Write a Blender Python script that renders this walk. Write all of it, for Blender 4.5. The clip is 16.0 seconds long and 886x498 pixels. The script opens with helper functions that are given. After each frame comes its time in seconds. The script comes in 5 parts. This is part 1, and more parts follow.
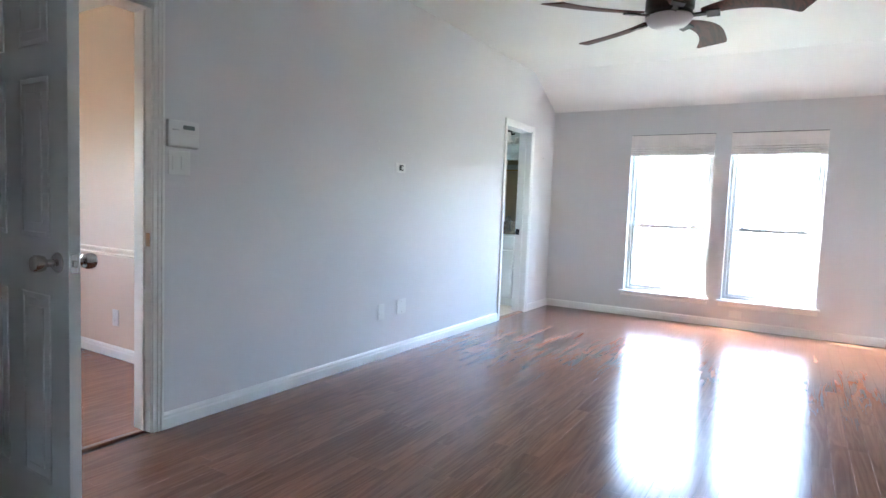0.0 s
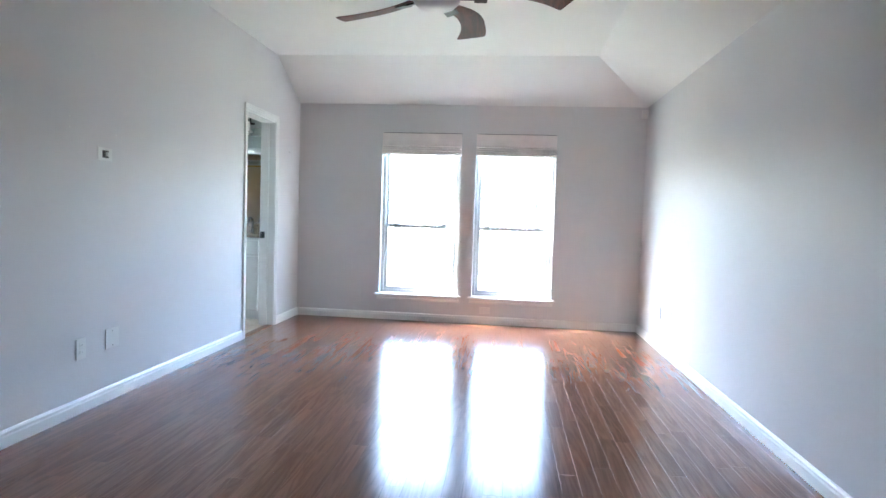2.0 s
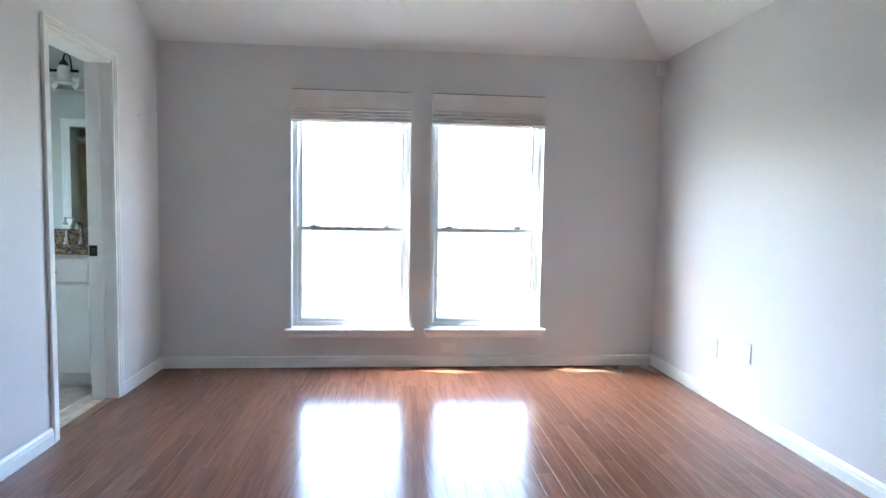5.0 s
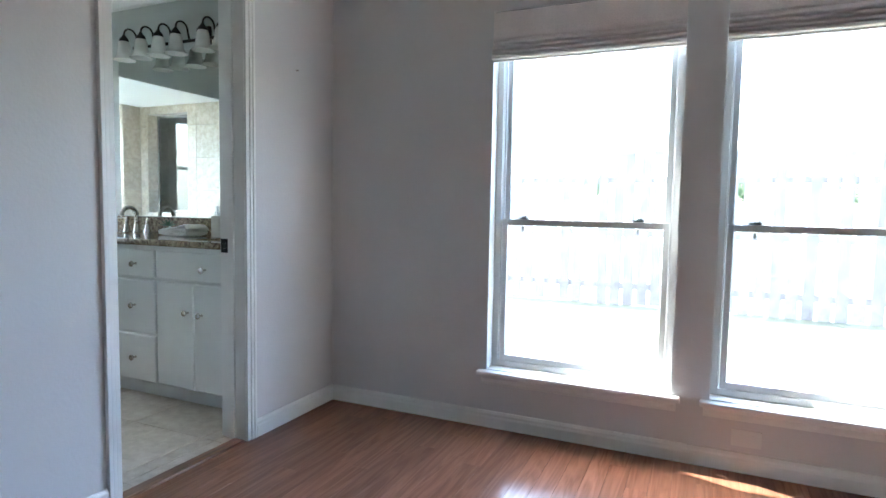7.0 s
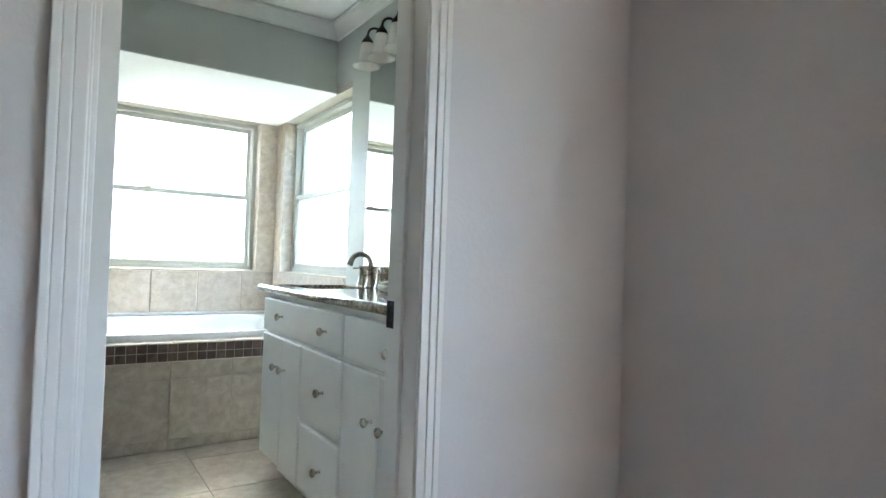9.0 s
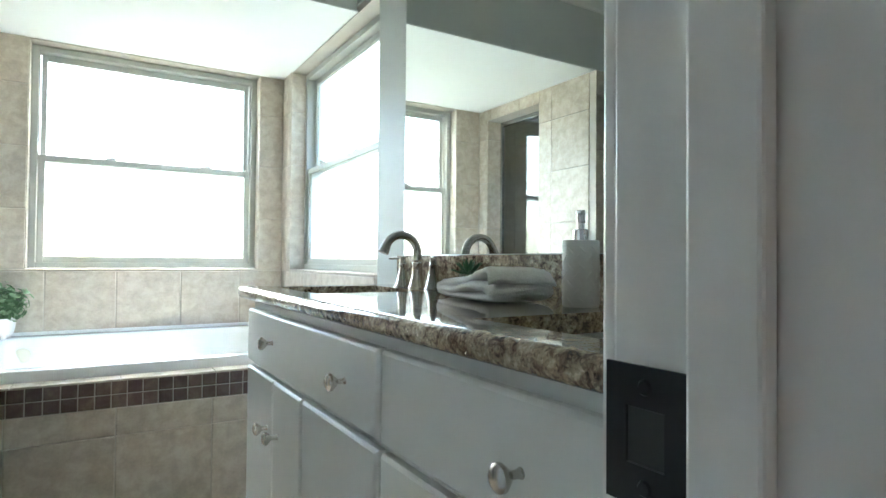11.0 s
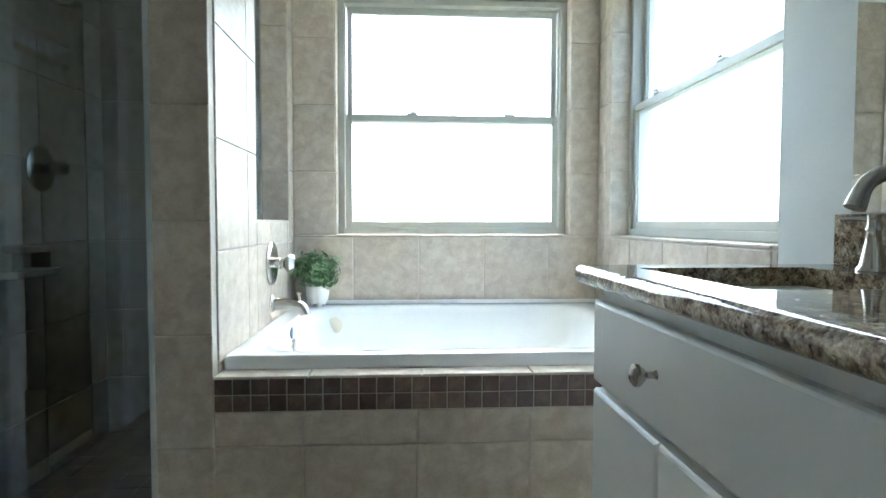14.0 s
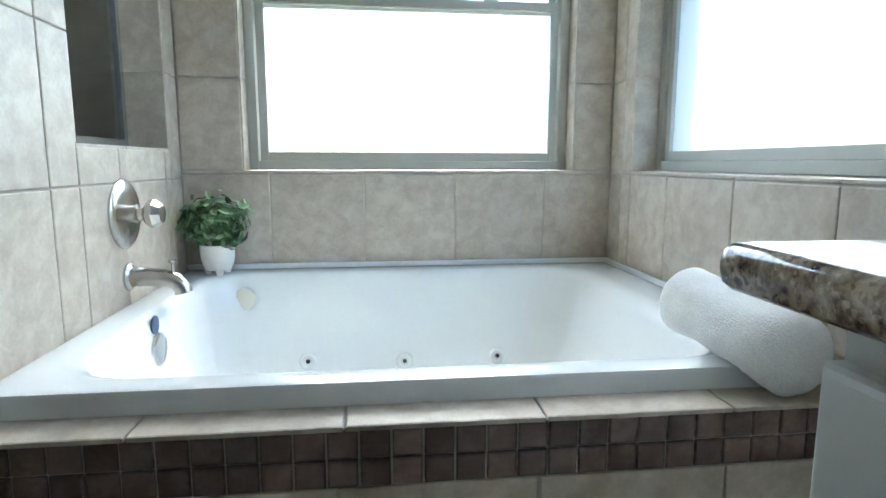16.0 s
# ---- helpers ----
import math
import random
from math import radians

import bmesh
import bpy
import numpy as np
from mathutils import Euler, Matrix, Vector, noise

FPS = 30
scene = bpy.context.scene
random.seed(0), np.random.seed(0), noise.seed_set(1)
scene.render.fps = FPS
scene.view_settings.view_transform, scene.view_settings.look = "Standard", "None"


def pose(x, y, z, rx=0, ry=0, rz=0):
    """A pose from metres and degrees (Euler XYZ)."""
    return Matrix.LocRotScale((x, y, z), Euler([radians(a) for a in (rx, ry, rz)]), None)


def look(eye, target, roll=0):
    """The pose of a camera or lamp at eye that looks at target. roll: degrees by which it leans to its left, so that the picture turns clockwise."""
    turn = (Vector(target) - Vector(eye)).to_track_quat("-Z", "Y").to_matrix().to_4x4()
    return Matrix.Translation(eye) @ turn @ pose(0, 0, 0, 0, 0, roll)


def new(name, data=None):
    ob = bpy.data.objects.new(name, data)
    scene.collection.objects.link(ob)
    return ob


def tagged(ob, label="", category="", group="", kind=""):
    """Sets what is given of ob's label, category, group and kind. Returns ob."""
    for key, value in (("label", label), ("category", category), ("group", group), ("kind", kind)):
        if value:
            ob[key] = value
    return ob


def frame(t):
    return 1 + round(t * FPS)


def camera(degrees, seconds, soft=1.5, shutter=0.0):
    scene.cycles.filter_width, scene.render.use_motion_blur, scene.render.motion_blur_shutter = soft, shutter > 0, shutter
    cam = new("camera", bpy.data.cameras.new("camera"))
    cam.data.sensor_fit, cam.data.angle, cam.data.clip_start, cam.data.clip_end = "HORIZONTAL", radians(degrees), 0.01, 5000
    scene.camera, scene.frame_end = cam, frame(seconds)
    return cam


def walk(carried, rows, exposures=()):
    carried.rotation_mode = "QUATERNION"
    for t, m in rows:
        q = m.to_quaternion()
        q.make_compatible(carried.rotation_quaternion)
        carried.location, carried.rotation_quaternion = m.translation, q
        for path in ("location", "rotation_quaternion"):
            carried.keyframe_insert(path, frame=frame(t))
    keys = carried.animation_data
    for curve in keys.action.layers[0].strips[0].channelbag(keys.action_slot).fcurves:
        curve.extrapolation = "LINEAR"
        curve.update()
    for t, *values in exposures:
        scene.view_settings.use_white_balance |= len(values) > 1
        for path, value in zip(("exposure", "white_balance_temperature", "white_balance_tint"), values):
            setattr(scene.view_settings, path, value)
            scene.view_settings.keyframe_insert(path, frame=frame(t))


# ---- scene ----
cam = camera(74.7, 16.0)
PATH = [
    (0, (0.53, -0.166, 1.143), (-0.513, 1.535, 1.001), 2.2),
    (0.5, (0.566, -0.084, 1.137), (-0.46, 1.627, 0.998), 2.2),
    (1, (0.498, 0.043, 1.135), (-0.323, 1.862, 1.009), 2.3),
    (1.5, (0.362, 0.146, 1.156), (-0.099, 2.089, 1.042), 2.1),
    (2, (0.205, 0.333, 1.138), (-0.007, 2.319, 1.028), 1.9),
    (2.5, (0.029, 0.589, 1.153), (0.001, 2.586, 1.045), 1.7),
    (3, (-0.137, 0.822, 1.233), (0.04, 2.811, 1.108), 1.7),
    (3.2, (-0.203, 0.918, 1.24), (0.059, 2.897, 1.115), 1.6),
    (5.3, (-0.426, 2.487, 1.167), (-0.299, 4.478, 1.026), 0.6),
    (5.5, (-0.42, 2.64, 1.157), (-0.402, 4.634, 1.013), 0.6),
    (6, (-0.389, 3.08, 1.152), (-0.587, 5.065, 1.004), 0.9),
    (6.5, (-0.276, 3.477, 1.126), (-0.747, 5.416, 0.984), 0.8),
    (7, (-0.193, 3.858, 1.098), (-1.008, 5.678, 0.953), 1.0),
    (7.5, (-0.298, 4.283, 1.101), (-1.397, 5.948, 0.972), 1.2),
    (8, (-0.466, 4.635, 1.057), (-1.815, 6.109, 0.956), 1.5),
    (8.5, (-0.718, 4.969, 1.042), (-2.309, 6.18, 1.023), 1.7),
    (9, (-0.993, 5.211, 1.027), (-2.655, 6.323, 1.076), 1.9),
    (9.2, (-1.105, 5.276, 1.013), (-2.774, 6.376, 1.079), 2.0),
    (11.3, (-2.094, 5.683, 0.976), (-3.808, 6.714, 1.007), 0.3),
    (11.5, (-2.123, 5.687, 0.973), (-3.835, 6.722, 0.994), 0.2),
    (12, (-2.177, 5.68, 0.997), (-3.889, 6.713, 0.995), 0.2),
    (12.5, (-2.259, 5.681, 1.028), (-4.06, 6.549, 1.008), 0.1),
    (13, (-2.353, 5.692, 1.033), (-4.28, 6.23, 1.007), 0.1),
    (13.5, (-2.479, 5.691, 0.996), (-4.462, 5.947, 0.949), 0.1),
    (14, (-2.736, 5.714, 0.978), (-4.731, 5.838, 0.89), 0.1),
    (14.5, (-2.944, 5.737, 0.978), (-4.933, 5.886, 0.832), 0.2),
    (15, (-3.184, 5.776, 0.964), (-5.165, 5.97, 0.761), 0.1),
    (15.5, (-3.397, 5.803, 0.964), (-5.37, 6.017, 0.716), 0.0),
    (16, (-3.497, 5.806, 0.951), (-5.462, 6.036, 0.657), 0.1),
]
walk(cam, [(t, look(eye, target, roll)) for t, eye, target, roll in PATH],
     [(0, 6.10, 5600, 6), (1, 6.10, 5600, 6), (2, 5.78, 5600, 5), (3, 5.50, 5600, 5), (6, 5.18, 5620, 4), (7, 4.78, 5750, 5), (8, 4.38, 5950, 6), (8.5, 4.55, 6100, 5), (9, 4.78, 6150, 4), (11.5, 4.55, 6200, 2), (13, 4.30, 6100, 2), (14, 4.22, 6000, 3), (15, 3.90, 5950, 3), (16, 3.65, 5900, 3)])

# ---- light ----
SUN_TO = Vector((0.551, -0.19, -1.0)).normalized()
sun_data = bpy.data.lights.new("sun", "SUN")
sun_data.energy, sun_data.angle, sun_data.color = 1.25, radians(0.6), (1.0, 0.95, 0.88)
sun = new("sun", sun_data)
sun.rotation_euler = SUN_TO.to_track_quat("-Z", "Y").to_euler()
world = bpy.data.worlds.new("world")
scene.world = world
world.use_nodes = True
_sky = world.node_tree.nodes.new("ShaderNodeTexSky")
_sky.sky_type, _sky.sun_disc = "NISHITA", False
_sky.dust_density, _sky.ozone_density = 4.0, 0.6
_sky.sun_elevation = math.asin(-SUN_TO.z)
_sky.sun_rotation = math.atan2(-SUN_TO.x, -SUN_TO.y)
_bg = world.node_tree.nodes["Background"]
_bg.inputs["Strength"].default_value = 0.15
world.node_tree.links.new(_sky.outputs[0], _bg.inputs["Color"])


# ---- materials ----
def mat(name, color, rough=0.5, metal=0.0, var=0.0, var_scale=3.0, fine=0.0, fine_scale=120.0, bump=0.0, bump_scale=200.0,
        coat=0.0, sheen=0.0, rnd=0.0, rough_var=0.0):
    """A principled surface with broad and fine variation of tone and a fine relief."""
    m = bpy.data.materials.new(name)
    m.use_nodes = True
    nt = m.node_tree
    n, l = nt.nodes, nt.links
    b = n["Principled BSDF"]
    b.inputs["Roughness"].default_value = rough
    b.inputs["Metallic"].default_value = metal
    b.inputs["Coat Weight"].default_value = coat
    b.inputs["Coat Roughness"].default_value = 0.08
    b.inputs["Sheen Weight"].default_value = sheen
    co = n.new("ShaderNodeTexCoord")
    src = co.outputs["Object"]
    if rnd:
        oi = n.new("ShaderNodeObjectInfo")
        mul = n.new("ShaderNodeVectorMath")
        mul.operation = "SCALE"
        mul.inputs[0].default_value = (31.0, 17.0, 23.0)
        l.new(oi.outputs["Random"], mul.inputs["Scale"])
        add = n.new("ShaderNodeVectorMath")
        l.new(src, add.inputs[0])
        l.new(mul.outputs[0], add.inputs[1])
        src = add.outputs[0]
    value = None

    def noise_of(scale, detail):
        t = n.new("ShaderNodeTexNoise")
        t.inputs["Scale"].default_value, t.inputs["Detail"].default_value = scale, detail
        l.new(src, t.inputs["Vector"])
        return t.outputs["Fac"]

    def span(sock, amount):
        r = n.new("ShaderNodeMapRange")
        r.inputs["From Min"].default_value, r.inputs["From Max"].default_value = 0.25, 0.75
        r.inputs["To Min"].default_value, r.inputs["To Max"].default_value = 1 - amount, 1 + amount
        l.new(sock, r.inputs["Value"])
        return r.outputs[0]

    def times(a, c):
        q = n.new("ShaderNodeMath")
        q.operation = "MULTIPLY"
        l.new(a, q.inputs[0])
        l.new(c, q.inputs[1])
        return q.outputs[0]

    for amount, scale, detail in ((var, var_scale, 3), (fine, fine_scale, 2)):
        if amount:
            s = span(noise_of(scale, detail), amount)
            value = s if value is None else times(value, s)
    if rnd:
        r = n.new("ShaderNodeMapRange")
        r.inputs["To Min"].default_value, r.inputs["To Max"].default_value = 1 - rnd, 1 + rnd
        l.new(oi.outputs["Random"], r.inputs["Value"])
        value = r.outputs[0] if value is None else times(value, r.outputs[0])
    if value is None:
        b.inputs["Base Color"].default_value = (*color, 1)
    else:
        v = n.new("ShaderNodeVectorMath")
        v.operation = "SCALE"
        v.inputs[0].default_value = color
        l.new(value, v.inputs["Scale"])
        l.new(v.outputs[0], b.inputs["Base Color"])
    if rough_var:
        r = n.new("ShaderNodeMapRange")
        r.inputs["From Min"].default_value, r.inputs["From Max"].default_value = 0.3, 0.7
        r.inputs["To Min"].default_value, r.inputs["To Max"].default_value = max(0.02, rough - rough_var), rough + rough_var
        l.new(noise_of(6.0, 4), r.inputs["Value"])
        l.new(r.outputs[0], b.inputs["Roughness"])
    if bump:
        bn = n.new("ShaderNodeBump")
        bn.inputs["Strength"].default_value, bn.inputs["Distance"].default_value = bump, 0.002
        l.new(noise_of(bump_scale, 2), bn.inputs["Height"])
        l.new(bn.outputs[0], b.inputs["Normal"])
    return m


def wood_mat(name, dark, light, rough, coat, rnd):
    """Oak boards: long grain, cathedral rings and a tone of its own for each board."""
    m = bpy.data.materials.new(name)
    m.use_nodes = True
    n, l = m.node_tree.nodes, m.node_tree.links
    b = n["Principled BSDF"]
    co, oi = n.new("ShaderNodeTexCoord"), n.new("ShaderNodeObjectInfo")
    shift = n.new("ShaderNodeVectorMath")
    shift.operation = "SCALE"
    shift.inputs[0].default_value = (7.0, 53.0, 0.0)
    l.new(oi.outputs["Random"], shift.inputs["Scale"])
    add = n.new("ShaderNodeVectorMath")
    l.new(co.outputs["Object"], add.inputs[0])
    l.new(shift.outputs[0], add.inputs[1])
    st = n.new("ShaderNodeMapping")
    st.inputs["Scale"].default_value = (24, 1.7, 24)
    l.new(add.outputs[0], st.inputs["Vector"])
    big = n.new("ShaderNodeTexNoise")
    big.inputs["Scale"].default_value, big.inputs["Detail"].default_value, big.inputs["Distortion"].default_value = 0.55, 3, 0.9
    l.new(st.outputs[0], big.inputs["Vector"])
    ring = n.new("ShaderNodeMath")
    ring.operation = "MULTIPLY"
    ring.inputs[1].default_value = 11.0
    l.new(big.outputs["Fac"], ring.inputs[0])
    fr = n.new("ShaderNodeMath")
    fr.operation = "PINGPONG"
    fr.inputs[1].default_value = 1.0
    l.new(ring.outputs[0], fr.inputs[0])
    st2 = n.new("ShaderNodeMapping")
    st2.inputs["Scale"].default_value = (150, 5, 150)
    l.new(add.outputs[0], st2.inputs["Vector"])
    fine = n.new("ShaderNodeTexNoise")
    fine.inputs["Scale"].default_value, fine.inputs["Detail"].default_value = 1.0, 2
    l.new(st2.outputs[0], fine.inputs["Vector"])
    mixv = n.new("ShaderNodeMath")
    mixv.operation = "MULTIPLY_ADD"
    mixv.inputs[1].default_value = 0.38
    l.new(fr.outputs[0], mixv.inputs[0])
    half = n.new("ShaderNodeMath")
    half.operation = "MULTIPLY"
    half.inputs[1].default_value = 0.42
    l.new(fine.outputs["Fac"], half.inputs[0])
    l.new(half.outputs[0], mixv.inputs[2])
    ramp = n.new("ShaderNodeValToRGB")
    ramp.color_ramp.elements[0].color, ramp.color_ramp.elements[1].color = (*dark, 1), (*light, 1)
    ramp.color_ramp.elements[0].position, ramp.color_ramp.elements[1].position = 0.14, 0.62
    l.new(mixv.outputs[0], ramp.inputs["Fac"])
    tone = n.new("ShaderNodeMapRange")
    tone.inputs["To Min"].default_value, tone.inputs["To Max"].default_value = 1 - rnd, 1 + rnd
    l.new(oi.outputs["Random"], tone.inputs["Value"])
    sc = n.new("ShaderNodeVectorMath")
    sc.operation = "SCALE"
    l.new(ramp.outputs[0], sc.inputs[0])
    l.new(tone.outputs[0], sc.inputs["Scale"])
    l.new(sc.outputs[0], b.inputs["Base Color"])
    b.inputs["Roughness"].default_value = rough
    b.inputs["Specular IOR Level"].default_value = 0.42
    b.inputs["Coat Weight"].default_value, b.inputs["Coat Roughness"].default_value = coat, 0.06
    wear = n.new("ShaderNodeTexNoise")
    wear.inputs["Scale"].default_value, wear.inputs["Detail"].default_value = 2.5, 5
    l.new(co.outputs["Object"], wear.inputs["Vector"])
    rr = n.new("ShaderNodeMapRange")
    rr.inputs["From Min"].default_value, rr.inputs["From Max"].default_value = 0.35, 0.75
    rr.inputs["To Min"].default_value, rr.inputs["To Max"].default_value = rough * 0.92, rough * 1.12
    l.new(wear.outputs["Fac"], rr.inputs["Value"])
    l.new(rr.outputs[0], b.inputs["Roughness"])
    bn = n.new("ShaderNodeBump")
    bn.inputs["Strength"].default_value, bn.inputs["Distance"].default_value = 0.003, 0.001
    l.new(fine.outputs["Fac"], bn.inputs["Height"])
    l.new(bn.outputs[0], b.inputs["Normal"])
    return m


def granite_mat():
    m = bpy.data.materials.new("granite")
    m.use_nodes = True
    n, l = m.node_tree.nodes, m.node_tree.links
    b = n["Principled BSDF"]
    co = n.new("ShaderNodeTexCoord")
    big = n.new("ShaderNodeTexNoise")
    big.inputs["Scale"].default_value, big.inputs["Detail"].default_value, big.inputs["Distortion"].default_value = 66, 8, 0.6
    l.new(co.outputs["Object"], big.inputs["Vector"])
    ramp = n.new("ShaderNodeValToRGB")
    e = ramp.color_ramp.elements
    e[0].position, e[0].color = 0.31, (0.060, 0.043, 0.033, 1)
    e[1].position, e[1].color = 0.70, (0.58, 0.50, 0.37, 1)
    for p, c in ((0.41, (0.19, 0.135, 0.095, 1)), (0.50, (0.31, 0.24, 0.165, 1)), (0.59, (0.43, 0.355, 0.25, 1))):
        x = e.new(p)
        x.color = c
    vo = n.new("ShaderNodeTexVoronoi")
    vo.inputs["Scale"].default_value = 300
    l.new(co.outputs["Object"], vo.inputs["Vector"])
    cell = n.new("ShaderNodeSeparateColor")
    l.new(vo.outputs["Color"], cell.inputs[0])
    mixg = n.new("ShaderNodeMath")
    mixg.operation = "MULTIPLY_ADD"
    mixg.inputs[1].default_value, mixg.inputs[2].default_value = 0.15, -0.075
    l.new(cell.outputs[1], mixg.inputs[0])
    addg = n.new("ShaderNodeMath")
    l.new(mixg.outputs[0], addg.inputs[0])
    l.new(big.outputs["Fac"], addg.inputs[1])
    l.new(addg.outputs[0], ramp.inputs["Fac"])
    sp = n.new("ShaderNodeMapRange")
    sp.inputs["From Min"].default_value, sp.inputs["From Max"].default_value = 0.0, 1.0
    sp.inputs["To Min"].default_value, sp.inputs["To Max"].default_value = 0.68, 1.25
    sep = n.new("ShaderNodeSeparateColor")
    l.new(vo.outputs["Color"], sep.inputs[0])
    l.new(sep.outputs[0], sp.inputs["Value"])
    sc = n.new("ShaderNodeVectorMath")
    sc.operation = "SCALE"
    l.new(ramp.outputs[0], sc.inputs[0])
    l.new(sp.outputs[0], sc.inputs["Scale"])
    l.new(sc.outputs[0], b.inputs["Base Color"])
    b.inputs["Roughness"].default_value = 0.05
    b.inputs["IOR"].default_value = 1.55
    return m


def stone_tile_mat(name, base, pale, rough, rnd=0.06):
    """Porcelain with travertine clouds and small pits, another cut for each tile."""
    m = bpy.data.materials.new(name)
    m.use_nodes = True
    n, l = m.node_tree.nodes, m.node_tree.links
    b = n["Principled BSDF"]
    co, oi = n.new("ShaderNodeTexCoord"), n.new("ShaderNodeObjectInfo")
    sh = n.new("ShaderNodeVectorMath")
    sh.operation = "SCALE"
    sh.inputs[0].default_value = (41.0, 29.0, 37.0)
    l.new(oi.outputs["Random"], sh.inputs["Scale"])
    add = n.new("ShaderNodeVectorMath")
    l.new(co.outputs["Object"], add.inputs[0])
    l.new(sh.outputs[0], add.inputs[1])
    a = n.new("ShaderNodeTexNoise")
    a.inputs["Scale"].default_value, a.inputs["Detail"].default_value, a.inputs["Distortion"].default_value = 20, 10, 0.4
    c = n.new("ShaderNodeTexNoise")
    c.inputs["Scale"].default_value, c.inputs["Detail"].default_value = 110, 5
    for t in (a, c):
        l.new(add.outputs[0], t.inputs["Vector"])
    mx = n.new("ShaderNodeMath")
    mx.operation = "MULTIPLY_ADD"
    mx.inputs[1].default_value = 0.35
    l.new(c.outputs["Fac"], mx.inputs[0])
    l.new(a.outputs["Fac"], mx.inputs[2])
    ramp = n.new("ShaderNodeValToRGB")
    e = ramp.color_ramp.elements
    e[0].position, e[0].color = 0.48, (*[v * 0.88 for v in base], 1)
    e[1].position, e[1].color = 0.86, (*pale, 1)
    x = e.new(0.62)
    x.color = (*base, 1)
    l.new(mx.outputs[0], ramp.inputs["Fac"])
    tone = n.new("ShaderNodeMapRange")
    tone.inputs["To Min"].default_value, tone.inputs["To Max"].default_value = 1 - rnd, 1 + rnd
    l.new(oi.outputs["Random"], tone.inputs["Value"])
    sc = n.new("ShaderNodeVectorMath")
    sc.operation = "SCALE"
    l.new(ramp.outputs[0], sc.inputs[0])
    l.new(tone.outputs[0], sc.inputs["Scale"])
    l.new(sc.outputs[0], b.inputs["Base Color"])
    b.inputs["Roughness"].default_value = rough
    bn = n.new("ShaderNodeBump")
    bn.inputs["Strength"].default_value, bn.inputs["Distance"].default_value = 0.12, 0.0015
    l.new(mx.outputs[0], bn.inputs["Height"])
    l.new(bn.outputs[0], b.inputs["Normal"])
    return m


def clear_glass(name, tint=(1, 1, 1), gloss=1.0, least=0.035):
    m = bpy.data.materials.new(name)
    m.use_nodes = True
    n, l = m.node_tree.nodes, m.node_tree.links
    n.remove(n["Principled BSDF"])
    tr, gl, mx, lw, pw, ad = (n.new("ShaderNode" + k) for k in ("BsdfTransparent", "BsdfGlossy", "MixShader", "LayerWeight", "Math", "Math"))
    tr.inputs[0].default_value = (*tint, 1)
    gl.inputs["Roughness"].default_value = 0.01
    gl.inputs[0].default_value = (gloss, gloss, gloss, 1)
    lw.inputs["Blend"].default_value = 0.5
    pw.operation, ad.operation = "POWER", "MULTIPLY_ADD"
    pw.inputs[1].default_value = 5.0
    ad.inputs[1].default_value, ad.inputs[2].default_value = 0.9, least
    l.new(lw.outputs["Facing"], pw.inputs[0])
    l.new(pw.outputs[0], ad.inputs[0])
    l.new(ad.outputs[0], mx.inputs[0])
    l.new(tr.outputs[0], mx.inputs[1])
    l.new(gl.outputs[0], mx.inputs[2])
    l.new(mx.outputs[0], n["Material Output"].inputs["Surface"])
    return m


def frosted_glass():
    """Acid-etched glass: part of the light goes on nearly straight, part is spread."""
    m = bpy.data.materials.new("frosted_glass")
    m.use_nodes = True
    n, l = m.node_tree.nodes, m.node_tree.links
    n.remove(n["Principled BSDF"])
    ts, gl, mx, rf, mx2 = (n.new("ShaderNode" + k) for k in ("BsdfTranslucent", "BsdfGlossy", "MixShader", "BsdfRefraction", "MixShader"))
    ts.inputs[0].default_value = (0.70, 0.73, 0.74, 1)
    rf.inputs[0].default_value = (0.90, 0.93, 0.94, 1)
    rf.inputs["Roughness"].default_value, rf.inputs["IOR"].default_value = 0.28, 1.3
    gl.inputs["Roughness"].default_value = 0.25
    mx.inputs[0].default_value = 0.05
    mx2.inputs[0].default_value = 0.90
    co, no, bn = n.new("ShaderNodeTexCoord"), n.new("ShaderNodeTexNoise"), n.new("ShaderNodeBump")
    no.inputs["Scale"].default_value = 260
    bn.inputs["Strength"].default_value, bn.inputs["Distance"].default_value = 0.35, 0.002
    l.new(co.outputs["Object"], no.inputs["Vector"])
    l.new(no.outputs["Fac"], bn.inputs["Height"])
    l.new(bn.outputs[0], gl.inputs["Normal"])
    l.new(ts.outputs[0], mx2.inputs[1])
    l.new(rf.outputs[0], mx2.inputs[2])
    l.new(mx2.outputs[0], mx.inputs[1])
    l.new(gl.outputs[0], mx.inputs[2])
    l.new(mx.outputs[0], n["Material Output"].inputs["Surface"])
    return m


WALL = mat("wall_paint", (0.70, 0.692, 0.686), 0.55, var=0.025, var_scale=1.3, bump=0.36, bump_scale=95)
BATHWALL = mat("bath_paint", (0.58, 0.605, 0.565), 0.45, var=0.02, var_scale=1.5, bump=0.32, bump_scale=85)
HALLWALL = mat("hall_paint", (0.60, 0.48, 0.37), 0.5, var=0.03, var_scale=1.5, bump=0.5, bump_scale=90)
CEIL = mat("ceiling_paint", (0.82, 0.82, 0.79), 0.8, var=0.02, var_scale=2.0, bump=0.5, bump_scale=70)
TRIM = mat("trim_paint", (0.82, 0.82, 0.79), 0.32, var=0.03, var_scale=4.0, bump=0.06, bump_scale=60)
DOORPAINT = mat("door_paint", (0.78, 0.78, 0.75), 0.38, var=0.03, var_scale=4.0, bump=0.1, bump_scale=120)
CABPAINT = mat("cabinet_paint", (0.80, 0.81, 0.78), 0.35, var=0.03, var_scale=5.0, bump=0.12, bump_scale=90)
